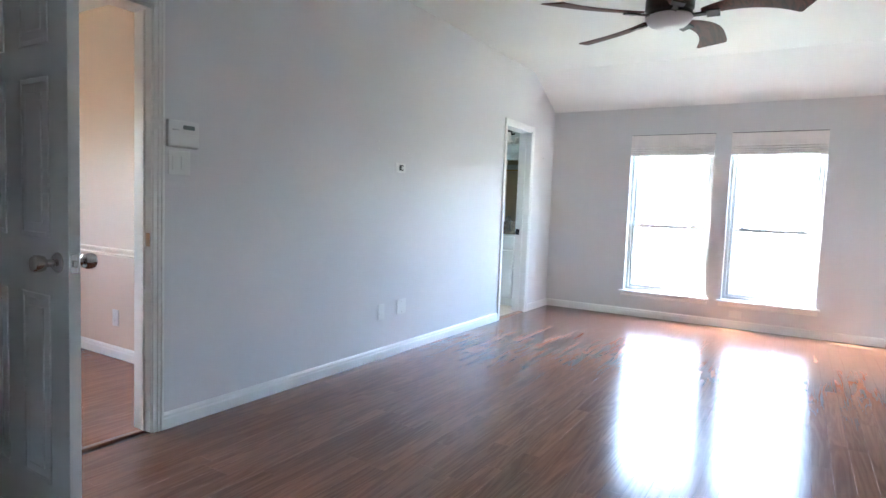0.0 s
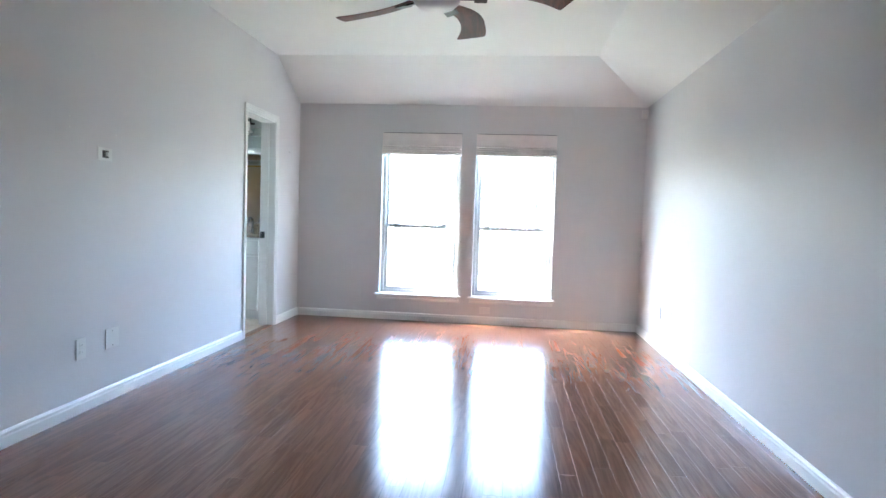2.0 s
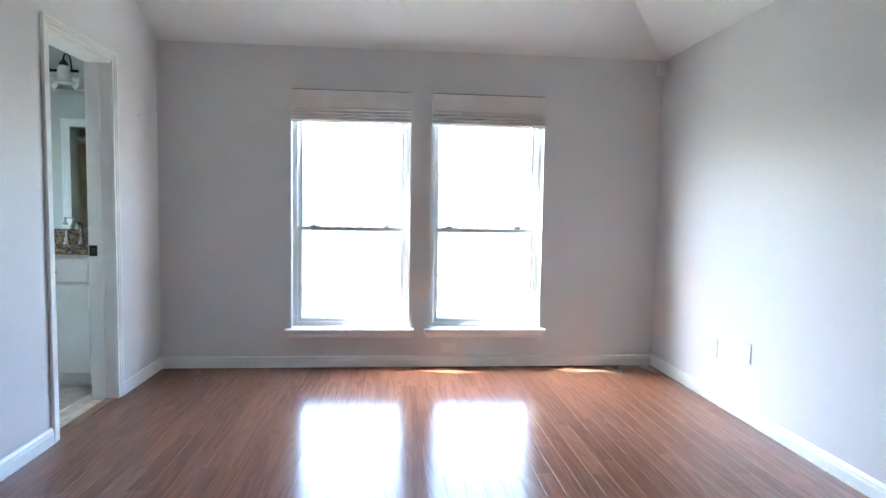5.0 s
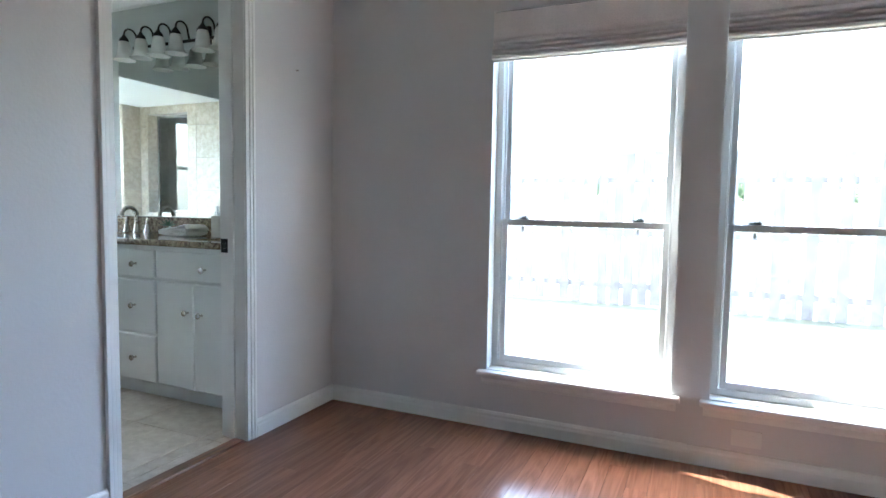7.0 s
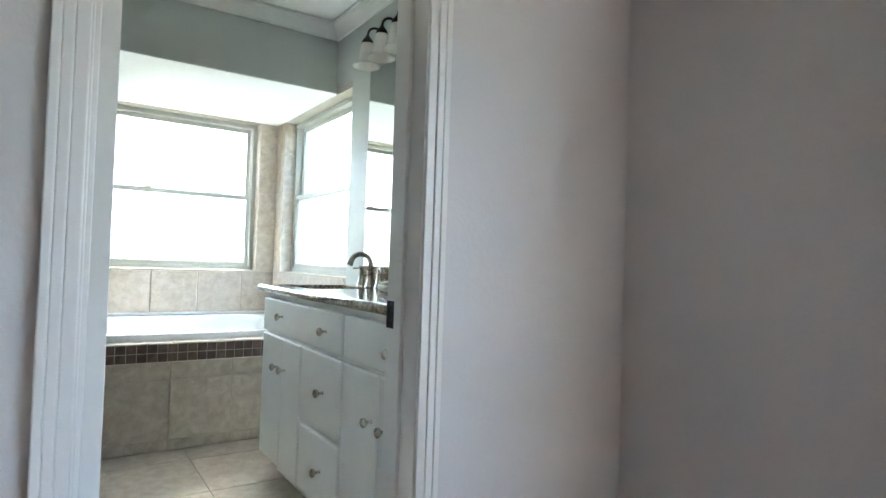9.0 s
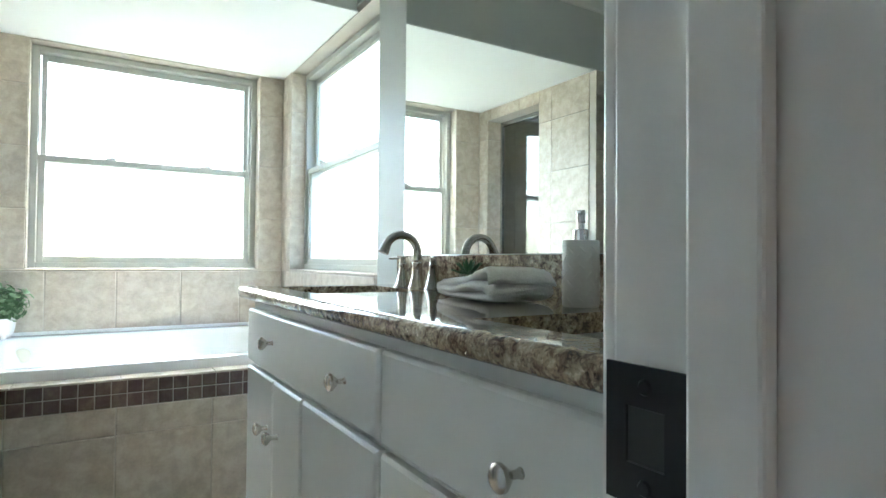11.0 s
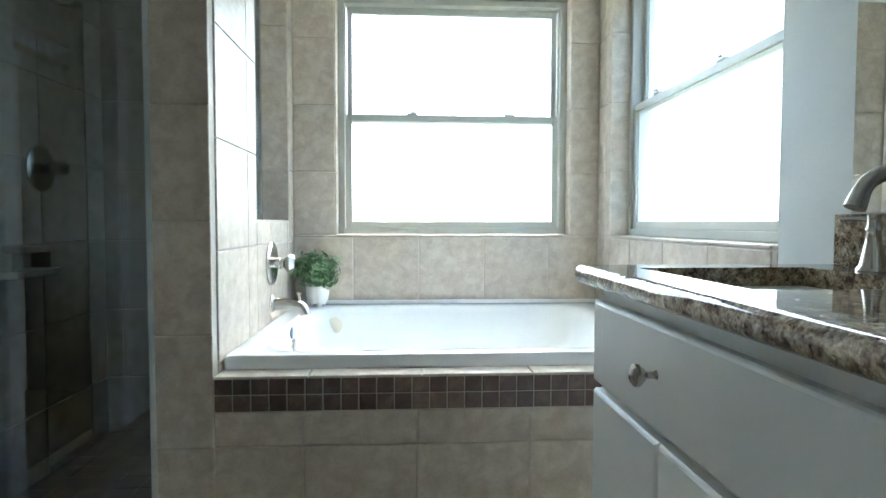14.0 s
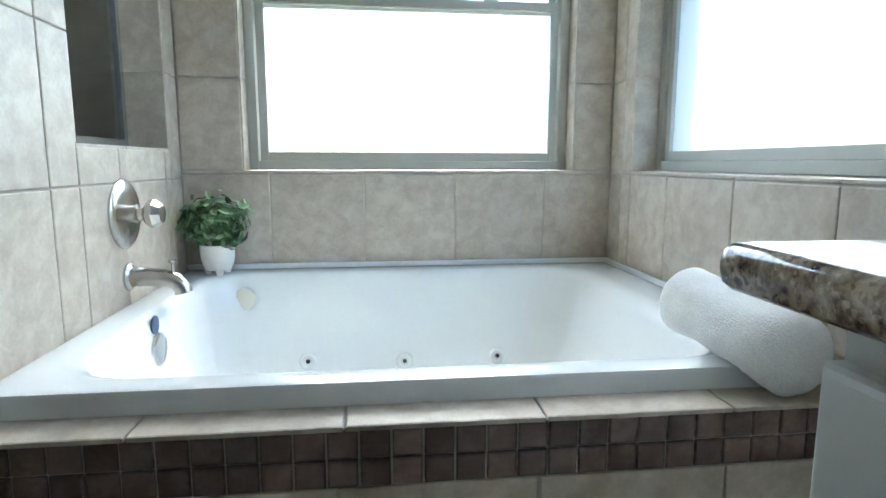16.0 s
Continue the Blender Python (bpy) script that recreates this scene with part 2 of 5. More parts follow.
OAK = wood_mat("oak_floor", (0.172, 0.075, 0.042), (0.256, 0.118, 0.067), 0.18, 0.0, 0.12)
FANWOOD = wood_mat("fan_wood", (0.05, 0.015, 0.010), (0.13, 0.035, 0.022), 0.60, 0.0, 0.05)
OAKTRIM = wood_mat("oak_trim", (0.12, 0.05, 0.025), (0.26, 0.12, 0.06), 0.35, 0.2, 0.05)
BRONZE = mat("bronze", (0.035, 0.028, 0.024), 0.35, metal=0.8, var=0.1)
NICKEL = mat("brushed_nickel", (0.55, 0.52, 0.48), 0.24, metal=1.0, fine=0.06, fine_scale=300, rough_var=0.05)
CHROME = mat("chrome", (0.80, 0.81, 0.82), 0.08, metal=1.0)
ALU = mat("window_aluminium", (0.60, 0.61, 0.60), 0.40, metal=0.25, var=0.03)
BATHALU = mat("bath_window_frame", (0.46, 0.46, 0.41), 0.42, metal=0.1, var=0.03)
SHOWERALU = mat("shower_frame", (0.62, 0.63, 0.63), 0.25, metal=0.9)
BLACKMETAL = mat("black_metal", (0.02, 0.02, 0.022), 0.4, metal=0.5, var=0.1)
LINEN = mat("linen", (0.86, 0.80, 0.775), 0.85, var=0.06, var_scale=8, fine=0.12, fine_scale=260, bump=0.5, bump_scale=500)
PLATE = mat("plate_plastic", (0.77, 0.77, 0.745), 0.35)
DARK = mat("dark_slot", (0.03, 0.03, 0.03), 0.6)
SCREEN = mat("display", (0.16, 0.19, 0.19), 0.2)
GRANITE = granite_mat()
TILE = stone_tile_mat("wall_tile", (0.53, 0.452, 0.357), (0.63, 0.565, 0.465), 0.42)
FLOORTILE = stone_tile_mat("floor_tile", (0.51, 0.435, 0.345), (0.60, 0.535, 0.44), 0.35)
MOSAIC = stone_tile_mat("mosaic_tile", (0.135, 0.085, 0.070), (0.20, 0.145, 0.12), 0.4, 0.28)
GROUT = mat("grout", (0.55, 0.50, 0.43), 0.85, var=0.08, var_scale=8)
ACRYLIC = mat("tub_acrylic", (0.86, 0.87, 0.85), 0.13, var=0.01)
PORCELAIN = mat("porcelain", (0.85, 0.85, 0.83), 0.1)
TOWEL = mat("terry", (0.90, 0.89, 0.86), 0.95, var=0.05, var_scale=20, fine=0.10, fine_scale=330, bump=1.0, bump_scale=300, sheen=0.4)
CERAMIC = mat("white_ceramic", (0.80, 0.78, 0.74), 0.5, var=0.04, var_scale=18)
LEAF = mat("leaf", (0.075, 0.15, 0.05), 0.5, var=0.35, var_scale=22)
LEAFPALE = mat("leaf_pale", (0.24, 0.36, 0.18), 0.5, var=0.3, var_scale=22)
SUCCULENT = mat("succulent", (0.05, 0.12, 0.05), 0.45, var=0.3, var_scale=40)
SOIL = mat("soil", (0.05, 0.035, 0.025), 0.95, var=0.3, var_scale=60)
SHADEGLASS = mat("alabaster_shade", (0.82, 0.80, 0.74), 0.25, var=0.07, var_scale=14)
GLOBE = mat("fan_globe", (0.78, 0.77, 0.73), 0.3, var=0.05, var_scale=9)
MIRROR = mat("mirror_silver", (0.86, 0.89, 0.87), 0.005, metal=1.0)
GLASS = clear_glass("window_glass")
SHOWERGLASS = clear_glass("shower_glass", (0.70, 0.73, 0.74), 1.0, 0.10)
FROST = frosted_glass()
GRASS = mat("grass", (0.060, 0.066, 0.040), 0.9, var=0.4, var_scale=1.2, fine=0.4, fine_scale=40, bump=1.0, bump_scale=60)
FENCEWOOD = mat("fence_wood", (0.21, 0.185, 0.16), 0.85, var=0.25, var_scale=5, fine=0.15, fine_scale=60, rnd=0.15)
BARK = mat("bark", (0.12, 0.09, 0.07), 0.9, var=0.3, var_scale=12, bump=1.0, bump_scale=30)
FOLIAGE = mat("foliage", (0.06, 0.11, 0.035), 0.6, var=0.4, var_scale=3)
CLOSETWALL = mat("closet_paint", (0.66, 0.54, 0.40), 0.6, var=0.05)
BRICKOUT = mat("outer_wall", (0.42, 0.33, 0.27), 0.8, var=0.15, var_scale=6)


# ---- mesh helpers ----
def mesh_of(bm, name, material, smooth=False):
    me = bpy.data.meshes.new(name)
    bm.normal_update()
    bm.to_mesh(me)
    bm.free()
    me.materials.append(material)
    if smooth:
        me.shade_smooth()
        me.set_sharp_from_angle(angle=radians(38))
    return me


def part(name, bm, material, parent=None, label="", smooth=False):
    ob = new(name, mesh_of(bm, name, material, smooth))
    if parent is not None:
        ob.parent = parent
        if parent.type == "EMPTY" or parent.matrix_basis != Matrix.Identity(4):
            ob.matrix_parent_inverse = parent.matrix_basis.inverted()
    if label:
        ob["label"] = label
    return ob


def thing(name, at, label, category, group="", kind=""):
    """An empty at the base of a thing; its parts are given in world metres."""
    ob = new(name)
    ob.empty_display_size = 0.05
    ob.matrix_basis = Matrix.Translation(at)
    return tagged(ob, label, category, group, kind)


def setting(name, bm, material, label, category="", smooth=False):
    return tagged(new(name, mesh_of(bm, name, material, smooth)), label, category, kind="structure")


def box(bm, x0, x1, y0, y1, z0, z1, bevel=0.0, seg=2):
    x0, x1, y0, y1, z0, z1 = min(x0, x1), max(x0, x1), min(y0, y1), max(y0, y1), min(z0, z1), max(z0, z1)
    m = Matrix.Translation(((x0 + x1) / 2, (y0 + y1) / 2, (z0 + z1) / 2)) @ Matrix.Diagonal((x1 - x0, y1 - y0, z1 - z0, 1))
    made = bmesh.ops.create_cube(bm, size=1, matrix=m)["verts"]
    if bevel:
        edges = list({e for v in made for e in v.link_edges})
        bmesh.ops.bevel(bm, geom=edges, offset=bevel, segments=seg, affect="EDGES", profile=0.5)
    return bm


def boxes(*rows, bevel=0.0):
    bm = bmesh.new()
    for r in rows:
        box(bm, *r, bevel=bevel)
    return bm


def lathe(profile, at=(0, 0, 0), axis="z", seg=28, bm=None):
    """A turned body from (radius, height) pairs along an axis through at."""
    bm = bm or bmesh.new()
    turn = {"z": Matrix.Identity(4), "x": pose(0, 0, 0, 0, 90, 0), "y": pose(0, 0, 0, -90, 0, 0), "-y": pose(0, 0, 0, 90, 0, 0), "-x": pose(0, 0, 0, 0, -90, 0)}[axis]
    m = Matrix.Translation(at) @ turn
    rings = []
    for r, h in profile:
        if r < 1e-5:
            rings.append([bm.verts.new(m @ Vector((0, 0, h)))])
        else:
            rings.append([bm.verts.new(m @ Vector((r * math.cos(2 * math.pi * k / seg), r * math.sin(2 * math.pi * k / seg), h))) for k in range(seg)])
    for a, b in zip(rings, rings[1:]):
        for k in range(seg):
            q = (k + 1) % seg
            if len(a) == 1 and len(b) > 1:
                bm.faces.new((a[0], b[q], b[k]))
            elif len(b) == 1 and len(a) > 1:
                bm.faces.new((a[k], a[q], b[0]))
            elif len(a) > 1:
                bm.faces.new((a[k], a[q], b[q], b[k]))
    bmesh.ops.recalc_face_normals(bm, faces=bm.faces)
    return bm


def tube(points, radii, seg=14, bm=None, flat=1.0):
    """A round bar swept along points."""
    bm = bm or bmesh.new()
    pts = [Vector(p) for p in points]
    if not hasattr(radii, "__len__"):
        radii = [radii] * len(pts)
    rings, up = [], Vector((0, 0, 1))
    prev = None
    for i, p in enumerate(pts):
        d = (pts[min(i + 1, len(pts) - 1)] - pts[max(i - 1, 0)]).normalized()
        if prev is None:
            a = d.cross(up)
            if a.length < 0.1:
                a = d.cross(Vector((1, 0, 0)))
            a.normalize()
        else:
            a = (prev - d * prev.dot(d)).normalized()
        prev = a
        c = d.cross(a)
        rings.append([bm.verts.new(p + radii[i] * (a * math.cos(2 * math.pi * k / seg) + c * flat * math.sin(2 * math.pi * k / seg))) for k in range(seg)])
    for a, b in zip(rings, rings[1:]):
        for k in range(seg):
            q = (k + 1) % seg
            bm.faces.new((a[k], a[q], b[q], b[k]))
    bm.faces.new(rings[0][::-1])
    bm.faces.new(rings[-1])
    bmesh.ops.recalc_face_normals(bm, faces=bm.faces)
    return bm


def arc(c, r, a0, a1, n, u, v):
    c, u, v = Vector(c), Vector(u), Vector(v)
    return [c + r * (math.cos(radians(a0 + (a1 - a0) * k / n)) * u + math.sin(radians(a0 + (a1 - a0) * k / n)) * v) for k in range(n + 1)]


def wall(name, axis, near, far, a0, a1, z0, z1, holes, material, label, bm=None):
    """A wall across an axis between near and far, from a0 to a1, with rectangular holes (a0, a1, z0, z1) right through it."""
    bm = bmesh.new()
    ca = sorted({a0, a1, *[h[0] for h in holes], *[h[1] for h in holes]})
    cz = sorted({z0, z1, *[h[2] for h in holes], *[h[3] for h in holes]})
    for p, q in zip(ca, ca[1:]):
        for r, s in zip(cz, cz[1:]):
            mid = ((p + q) / 2, (r + s) / 2)
            if any(h[0] < mid[0] < h[1] and h[2] < mid[1] < h[3] for h in holes) or mid[0] < a0 or mid[0] > a1 or mid[1] < z0 or mid[1] > z1:
                continue
            if axis == "x":
                box(bm, near, far, p, q, r, s)
            else:
                box(bm, p, q, near, far, r, s)
    bmesh.ops.remove_doubles(bm, verts=bm.verts, dist=1e-5)
    bm.verts.index_update()
    seen = {}
    for f in bm.faces:
        seen.setdefault(tuple(sorted(v.index for v in f.verts)), []).append(f)
    bmesh.ops.delete(bm, geom=[f for fs in seen.values() if len(fs) > 1 for f in fs], context="FACES_ONLY")
    return setting(name, bm, material, label, "wall")


def profile_run(profile, p0, p1, out, bm=None):
    """A moulding: (depth, height) pairs swept from p0 to p1, its depth along out."""
    bm = bm or bmesh.new()
    p0, p1, out = Vector(p0), Vector(p1), Vector(out)
    a = [bm.verts.new(p0 + out * d + Vector((0, 0, h))) for d, h in profile]
    b = [bm.verts.new(p1 + out * d + Vector((0, 0, h))) for d, h in profile]
    n = len(profile)
    for k in range(n):
        q = (k + 1) % n
        bm.faces.new((a[k], a[q], b[q], b[k]))
    bm.faces.new(a[::-1])
    bm.faces.new(b)
    bmesh.ops.recalc_face_normals(bm, faces=bm.faces)
    return bm


BASE = ((0.001, 0.0), (0.016, 0.0), (0.016, 0.050), (0.013, 0.060), (0.013, 0.070), (0.007, 0.081), (0.001, 0.083))
CROWN = ((0.001, 0.0), (0.001, -0.085), (0.012, -0.085), (0.016, -0.070), (0.035, -0.045), (0.052, -0.030), (0.060, -0.012), (0.075, -0.010), (0.075, 0.0))


def base_run(p0, p1, out, label="white painted baseboard with a stepped top edge"):
    return setting("baseboard", profile_run(BASE, (*p0, 0), (*p1, 0), (*out, 0)), TRIM, label, "baseboard")


def casing(name, axis, face, out, a0, a1, top, label, w=0.054):
    """Door casing of three moulded boards round an opening from a0 to a1."""
    em = new(name)
    tagged(em, label, "door casing", kind="structure")
    for side in (0, 1, 2):
        bm = bmesh.new()
        for d0, d1, t in ((0.0, 0.40, 0.012), (0.40, 0.72, 0.016), (0.72, 1.0, 0.019)):
            lo, hi = face + out * 0.001, face + out * t
            if side == 0:
                r = (a0 - w * d1, a0 - w * d0, 0, top + w * d1)
            elif side == 1:
                r = (a1 + w * d0, a1 + w * d1, 0, top + w * d1)
            else:
                r = (a0 - w * d0 if d0 else a0, a1 + w * d0 if d0 else a1, top + w * d0, top + w * d1)
            if axis == "x":
                box(bm, lo, hi, r[0], r[1], r[2], r[3], bevel=0.003)
            else:
                box(bm, r[0], r[1], lo, hi, r[2], r[3], bevel=0.003)
        part("casing_board", bm, TRIM, em)
    return em


# ---- plan ----
XL, XR, YW = -2.08, 1.613, 6.56          # bedroom walls
YS = -1.67
ZLOW, ZTOP = 2.33, 2.67                  # ceiling at the window wall, flat ceiling
WT = 0.135                               # inner wall
XBE = XL - WT                            # bath side of the shared wall
DY0, DY1, DZ = 5.236, 5.893, 2.02        # bath doorway
HY0, HY1 = 0.735, 1.460                   # hall doorway
WIN = ((-1.154, -0.291), (-0.138, 0.707))
WZ0, WZ1, WMID = 0.29, 2.035, 1.023
XT, YN, YB = -5.455, 6.62, 4.35           # bath: tub wall, window wall, far wall
ZB, ZSOF, XSOF = 2.46, 2.055, -4.335      # bath ceiling, soffit
XTUB, SY0, SY1 = -4.322, 5.037, 5.192      # tub front, partition
BW = (5.385, 6.488, 0.925, 2.045)          # tub window in the far wall
SW = (-5.29, -4.10, 0.925, 2.045)         # side window
OUT = 0.20


def bedroom_shell():
    holes = [(a, b, WZ0, WZ1) for a, b in WIN]
    wall("wall_north", "y", YW, YW + OUT, XL, XR + OUT, -0.3, 2.9, holes, WALL, "warm grey painted bedroom wall with two tall windows")
    wall("wall_west", "x", XL, XBE, YS - 0.14, YW + OUT, -0.02, 2.9, [(DY0, DY1, -0.02, DZ), (HY0, HY1, -0.02, DZ)], WALL,
         "warm grey painted wall with doorways to hall and bathroom")
    wall("wall_east", "x", XR, XR + OUT, YS - 0.14, YW, -0.3, 2.9, [], WALL, "warm grey painted textured bedroom wall")
    wall("wall_south", "y", YS, YS - 0.14, XL, XR, -0.3, 2.9, [], WALL, "plain grey painted bedroom wall behind the entry")
    wall("wall_stub", "y", 0.18, 0.305, XL + 0.001, -0.835, 0, ZTOP, [], WALL, "short grey wall beside the hall door")
    cap = boxes((-0.834, -0.815, 0.165, 0.32, 0, 2.1), bevel=0.003)
    setting("trim", cap, TRIM, "white painted end trim of the short wall", "trim")
    # vaulted ceiling, one sheet with thickness
    bm = bmesh.new()
    yr, xr = 5.900, 0.998
    pts = {"a": (XL, YS, ZTOP), "b": (xr, YS, ZTOP), "c": (xr, yr, ZTOP), "d": (XL, yr, ZTOP), "e": (XL, YW, ZLOW), "f": (XR, YW, ZLOW), "g": (XR, YS, ZLOW)}
    v = {k: bm.verts.new(p) for k, p in pts.items()}
    for f in ("abcd", "dcfe", "cbgf"):
        bm.faces.new([v[k] for k in f])
    bmesh.ops.recalc_face_normals(bm, faces=bm.faces)
    up = bmesh.ops.extrude_face_region(bm, geom=bm.faces[:])
    for q in up["geom"]:
        if isinstance(q, bmesh.types.BMVert):
            q.co.z += 0.12
    bmesh.ops.recalc_face_normals(bm, faces=bm.faces)
    setting("ceiling", bm, CEIL, "white textured ceiling sloping down to the window wall", "ceiling")
    # unseen slab added to block the sky; short edges let sun reach the windows
    setting("roof_slab", boxes((-5.70, XR + 0.25, YS - 0.2, YN + 0.25, 2.95, 3.05)), CEIL, "plain flat unseen slab added above the rooms to block the sky", "roof")
    base_run((XL, HY1 + 0.045), (XL, DY0 - 0.045), (1, 0))
    base_run((XL, DY1 + 0.045), (XL, YW), (1, 0))
    base_run((XL + 0.017, YW), (XR - 0.017, YW), (0, -1))
    base_run((XR, YS), (XR, YW), (-1, 0))
    casing("bath_door_casing", "x", XL, 1, DY0 + 0.010, DY1 - 0.013, DZ, "white moulded casing round the bathroom doorway")
    casing("bath_door_casing", "x", XBE, -1, DY0 + 0.010, DY1 - 0.013, DZ, "white moulded casing on the bathroom side of the doorway")
    casing("hall_door_casing", "x", XL, 1, HY0 + 0.010, HY1 - 0.010, DZ, "white moulded casing round the hall doorway")
    casing("hall_door_casing", "x", XBE, -1, HY0 + 0.010, HY1 - 0.010, DZ, "white moulded casing on the hall side of the doorway")
    for a0, a1, nm in ((DY0, DY1, "bathroom"), (HY0, HY1, "hall")):
        bm = boxes((XBE - 0.002, XL + 0.002, a0 - 0.0005, a0 + 0.015, 0, DZ), (XBE - 0.002, XL + 0.002, a1 - 0.015, a1 + 0.0005, 0, DZ),
                   (XBE - 0.002, XL + 0.002, a0 + 0.015, a1 - 0.015, DZ - 0.015, DZ + 0.0005), bevel=0.002)
        stop = XL - 0.045 if nm == "hall" else XBE + 0.045
        d = -1 if nm == "hall" else 1
        box(bm, stop, stop + d * 0.032, a1 - 0.026, a1 - 0.0155, 0, DZ - 0.0155, bevel=0.002)
        box(bm, stop, stop + d * 0.032, a0 + 0.0155, a0 + 0.026, 0, DZ - 0.0155, bevel=0.002)
        setting("door_jamb", bm, TRIM, "white painted %s door jamb with stop" % nm, "door jamb")


def sash_window(name, label, axis, face, inward, a0, a1, z0, z1, zmid, metal, glass_up, glass_low, latches=(0.17, 0.80)):
    """A single-hung window: outer frame, upper sash set back, lower sash in front, panes, latches. face is the room side of the frame."""
    em = thing(name, (0, 0, 0), label, "window", kind="structure")

    def b(bm, p, q, d0, d1, r, s, bev=0.002):
        lo, hi = face - inward * d0, face - inward * d1
        if axis == "y":
            box(bm, p, q, lo, hi, r, s, bevel=bev)
        else:
            box(bm, lo, hi, p, q, r, s, bevel=bev)
        return bm
    fr = bmesh.new()
    w = 0.030
    b(fr, a0, a0 + w, 0, 0.085, z0, z1)
    b(fr, a1 - w, a1, 0, 0.085, z0, z1)
    b(fr, a0 + w, a1 - w, 0, 0.085, z1 - w, z1)
    b(fr, a0 + w, a1 - w, 0.0, 0.085, z0, z0 + w)
    b(fr, a0 + w, a0 + w + 0.006, 0.038, 0.044, z0 + w, z1 - w, 0)
    b(fr, a1 - w - 0.006, a1 - w, 0.038, 0.044, z0 + w, z1 - w, 0)
    part("window_frame", fr, metal, em)
    for nm, d, r, s, glass in (("upper_sash", 0.046, zmid - 0.012, z1 - w, glass_up), ("lower_sash", 0.008, z0 + w, zmid + 0.020, glass_low)):
        sb = bmesh.new()
        t = 0.026
        b(sb, a0 + w + 0.007, a0 + w + 0.007 + t, d, d + 0.028, r, s)
        b(sb, a1 - w - 0.007 - t, a1 - w - 0.007, d, d + 0.028, r, s)
        b(sb, a0 + w + 0.007 + t, a1 - w - 0.007 - t, d, d + 0.028, r, r + 0.030)
        b(sb, a0 + w + 0.007 + t, a1 - w - 0.007 - t, d, d + 0.028, s - 0.030, s)
        so = part(nm, sb, metal, em)
        pb = bmesh.new()
        b(pb, a0 + w + 0.03, a1 - w - 0.03, d + 0.012, d + 0.016, r + 0.027, s - 0.027, 0)
        po = part("pane", pb, glass, so)
        if glass is GLASS:
            po.visible_shadow = False
        if nm == "lower_sash":
            for k in latches:
                c = a0 + (a1 - a0) * k
                lb = bmesh.new()
                b(lb, c - 0.025, c + 0.025, 0.006, 0.030, zmid + 0.0205, zmid + 0.030)
                b(lb, c - 0.006, c + 0.018, -0.004, 0.010, zmid + 0.0305, zmid + 0.037)
                part("latch", lb, BLACKMETAL if metal is ALU else metal, so)
                if metal is ALU:
                    tb = bmesh.new()
                    b(tb, c - 0.006, c + 0.006, -0.004, 0.0075, zmid - 0.035, zmid - 0.012)
                    part("tilt_tab", tb, ALU, so)
    return em


def roman_shade(a0, a1):
    em = thing("roman_shade", ((a0 + a1) / 2, YW, WZ1 - 0.24), "raised beige woven roman shade with stacked folds in the window", "window shade", "roman shades")
    y = YW - 0.004
    # near-black rail paints the shadow line between fabric and window head
    part("headrail", boxes((a0 + 0.004, a1 - 0.004, y + 0.016, y + 0.045, WZ1 - 0.030, WZ1 - 0.001), bevel=0.001), DARK, em, "headrail coloured dark as the shadow gap above the fabric")
    bm = bmesh.new()
    prof = [(0.000, WZ1 - 0.008), (-0.005, WZ1 - 0.014), (-0.006, WZ1 - 0.09), (-0.010, WZ1 - 0.132), (-0.004, WZ1 - 0.140)]
    for k in range(4):
        z = WZ1 - 0.140 - k * 0.023
        prof += [(-0.012 - 0.005 * k, z - 0.005), (-0.020 - 0.005 * k, z - 0.014), (-0.017 - 0.005 * k, z - 0.020), (0.002 - 0.003 * k, z - 0.023)]
    prof += [(-0.008, WZ1 - 0.238), (0.012, WZ1 - 0.238), (0.012, WZ1 - 0.008)]
    n = 12
    rows = []
    for i in range(n + 1):
        x = a0 + 0.003 + (a1 - a0 - 0.006) * i / n
        sag = 0.0035 * math.sin(math.pi * i / n)
        rows.append([bm.verts.new((x, y + d, z - (sag if z < WZ1 - 0.15 else 0) + 0.0012 * math.sin(i * 2.1 + z * 90))) for d, z in prof])
    for r, s in zip(rows, rows[1:]):
        for k in range(len(prof)):
            q = (k + 1) % len(prof)
            bm.faces.new((r[k], r[q], s[q], s[k]))
    bm.faces.new(rows[0][::-1])
    bm.faces.new(rows[-1])
    bmesh.ops.recalc_face_normals(bm, faces=bm.faces)
    part("fabric", bm, LINEN, em)
    for k in (0.18, 0.82):
        x = a0 + (a1 - a0) * k
        part("cord_clip", boxes((x - 0.03, x + 0.03, y + 0.014, y + 0.022, WZ1 - 0.246, WZ1 - 0.239), bevel=0.002), CHROME, em, "small bright clip")


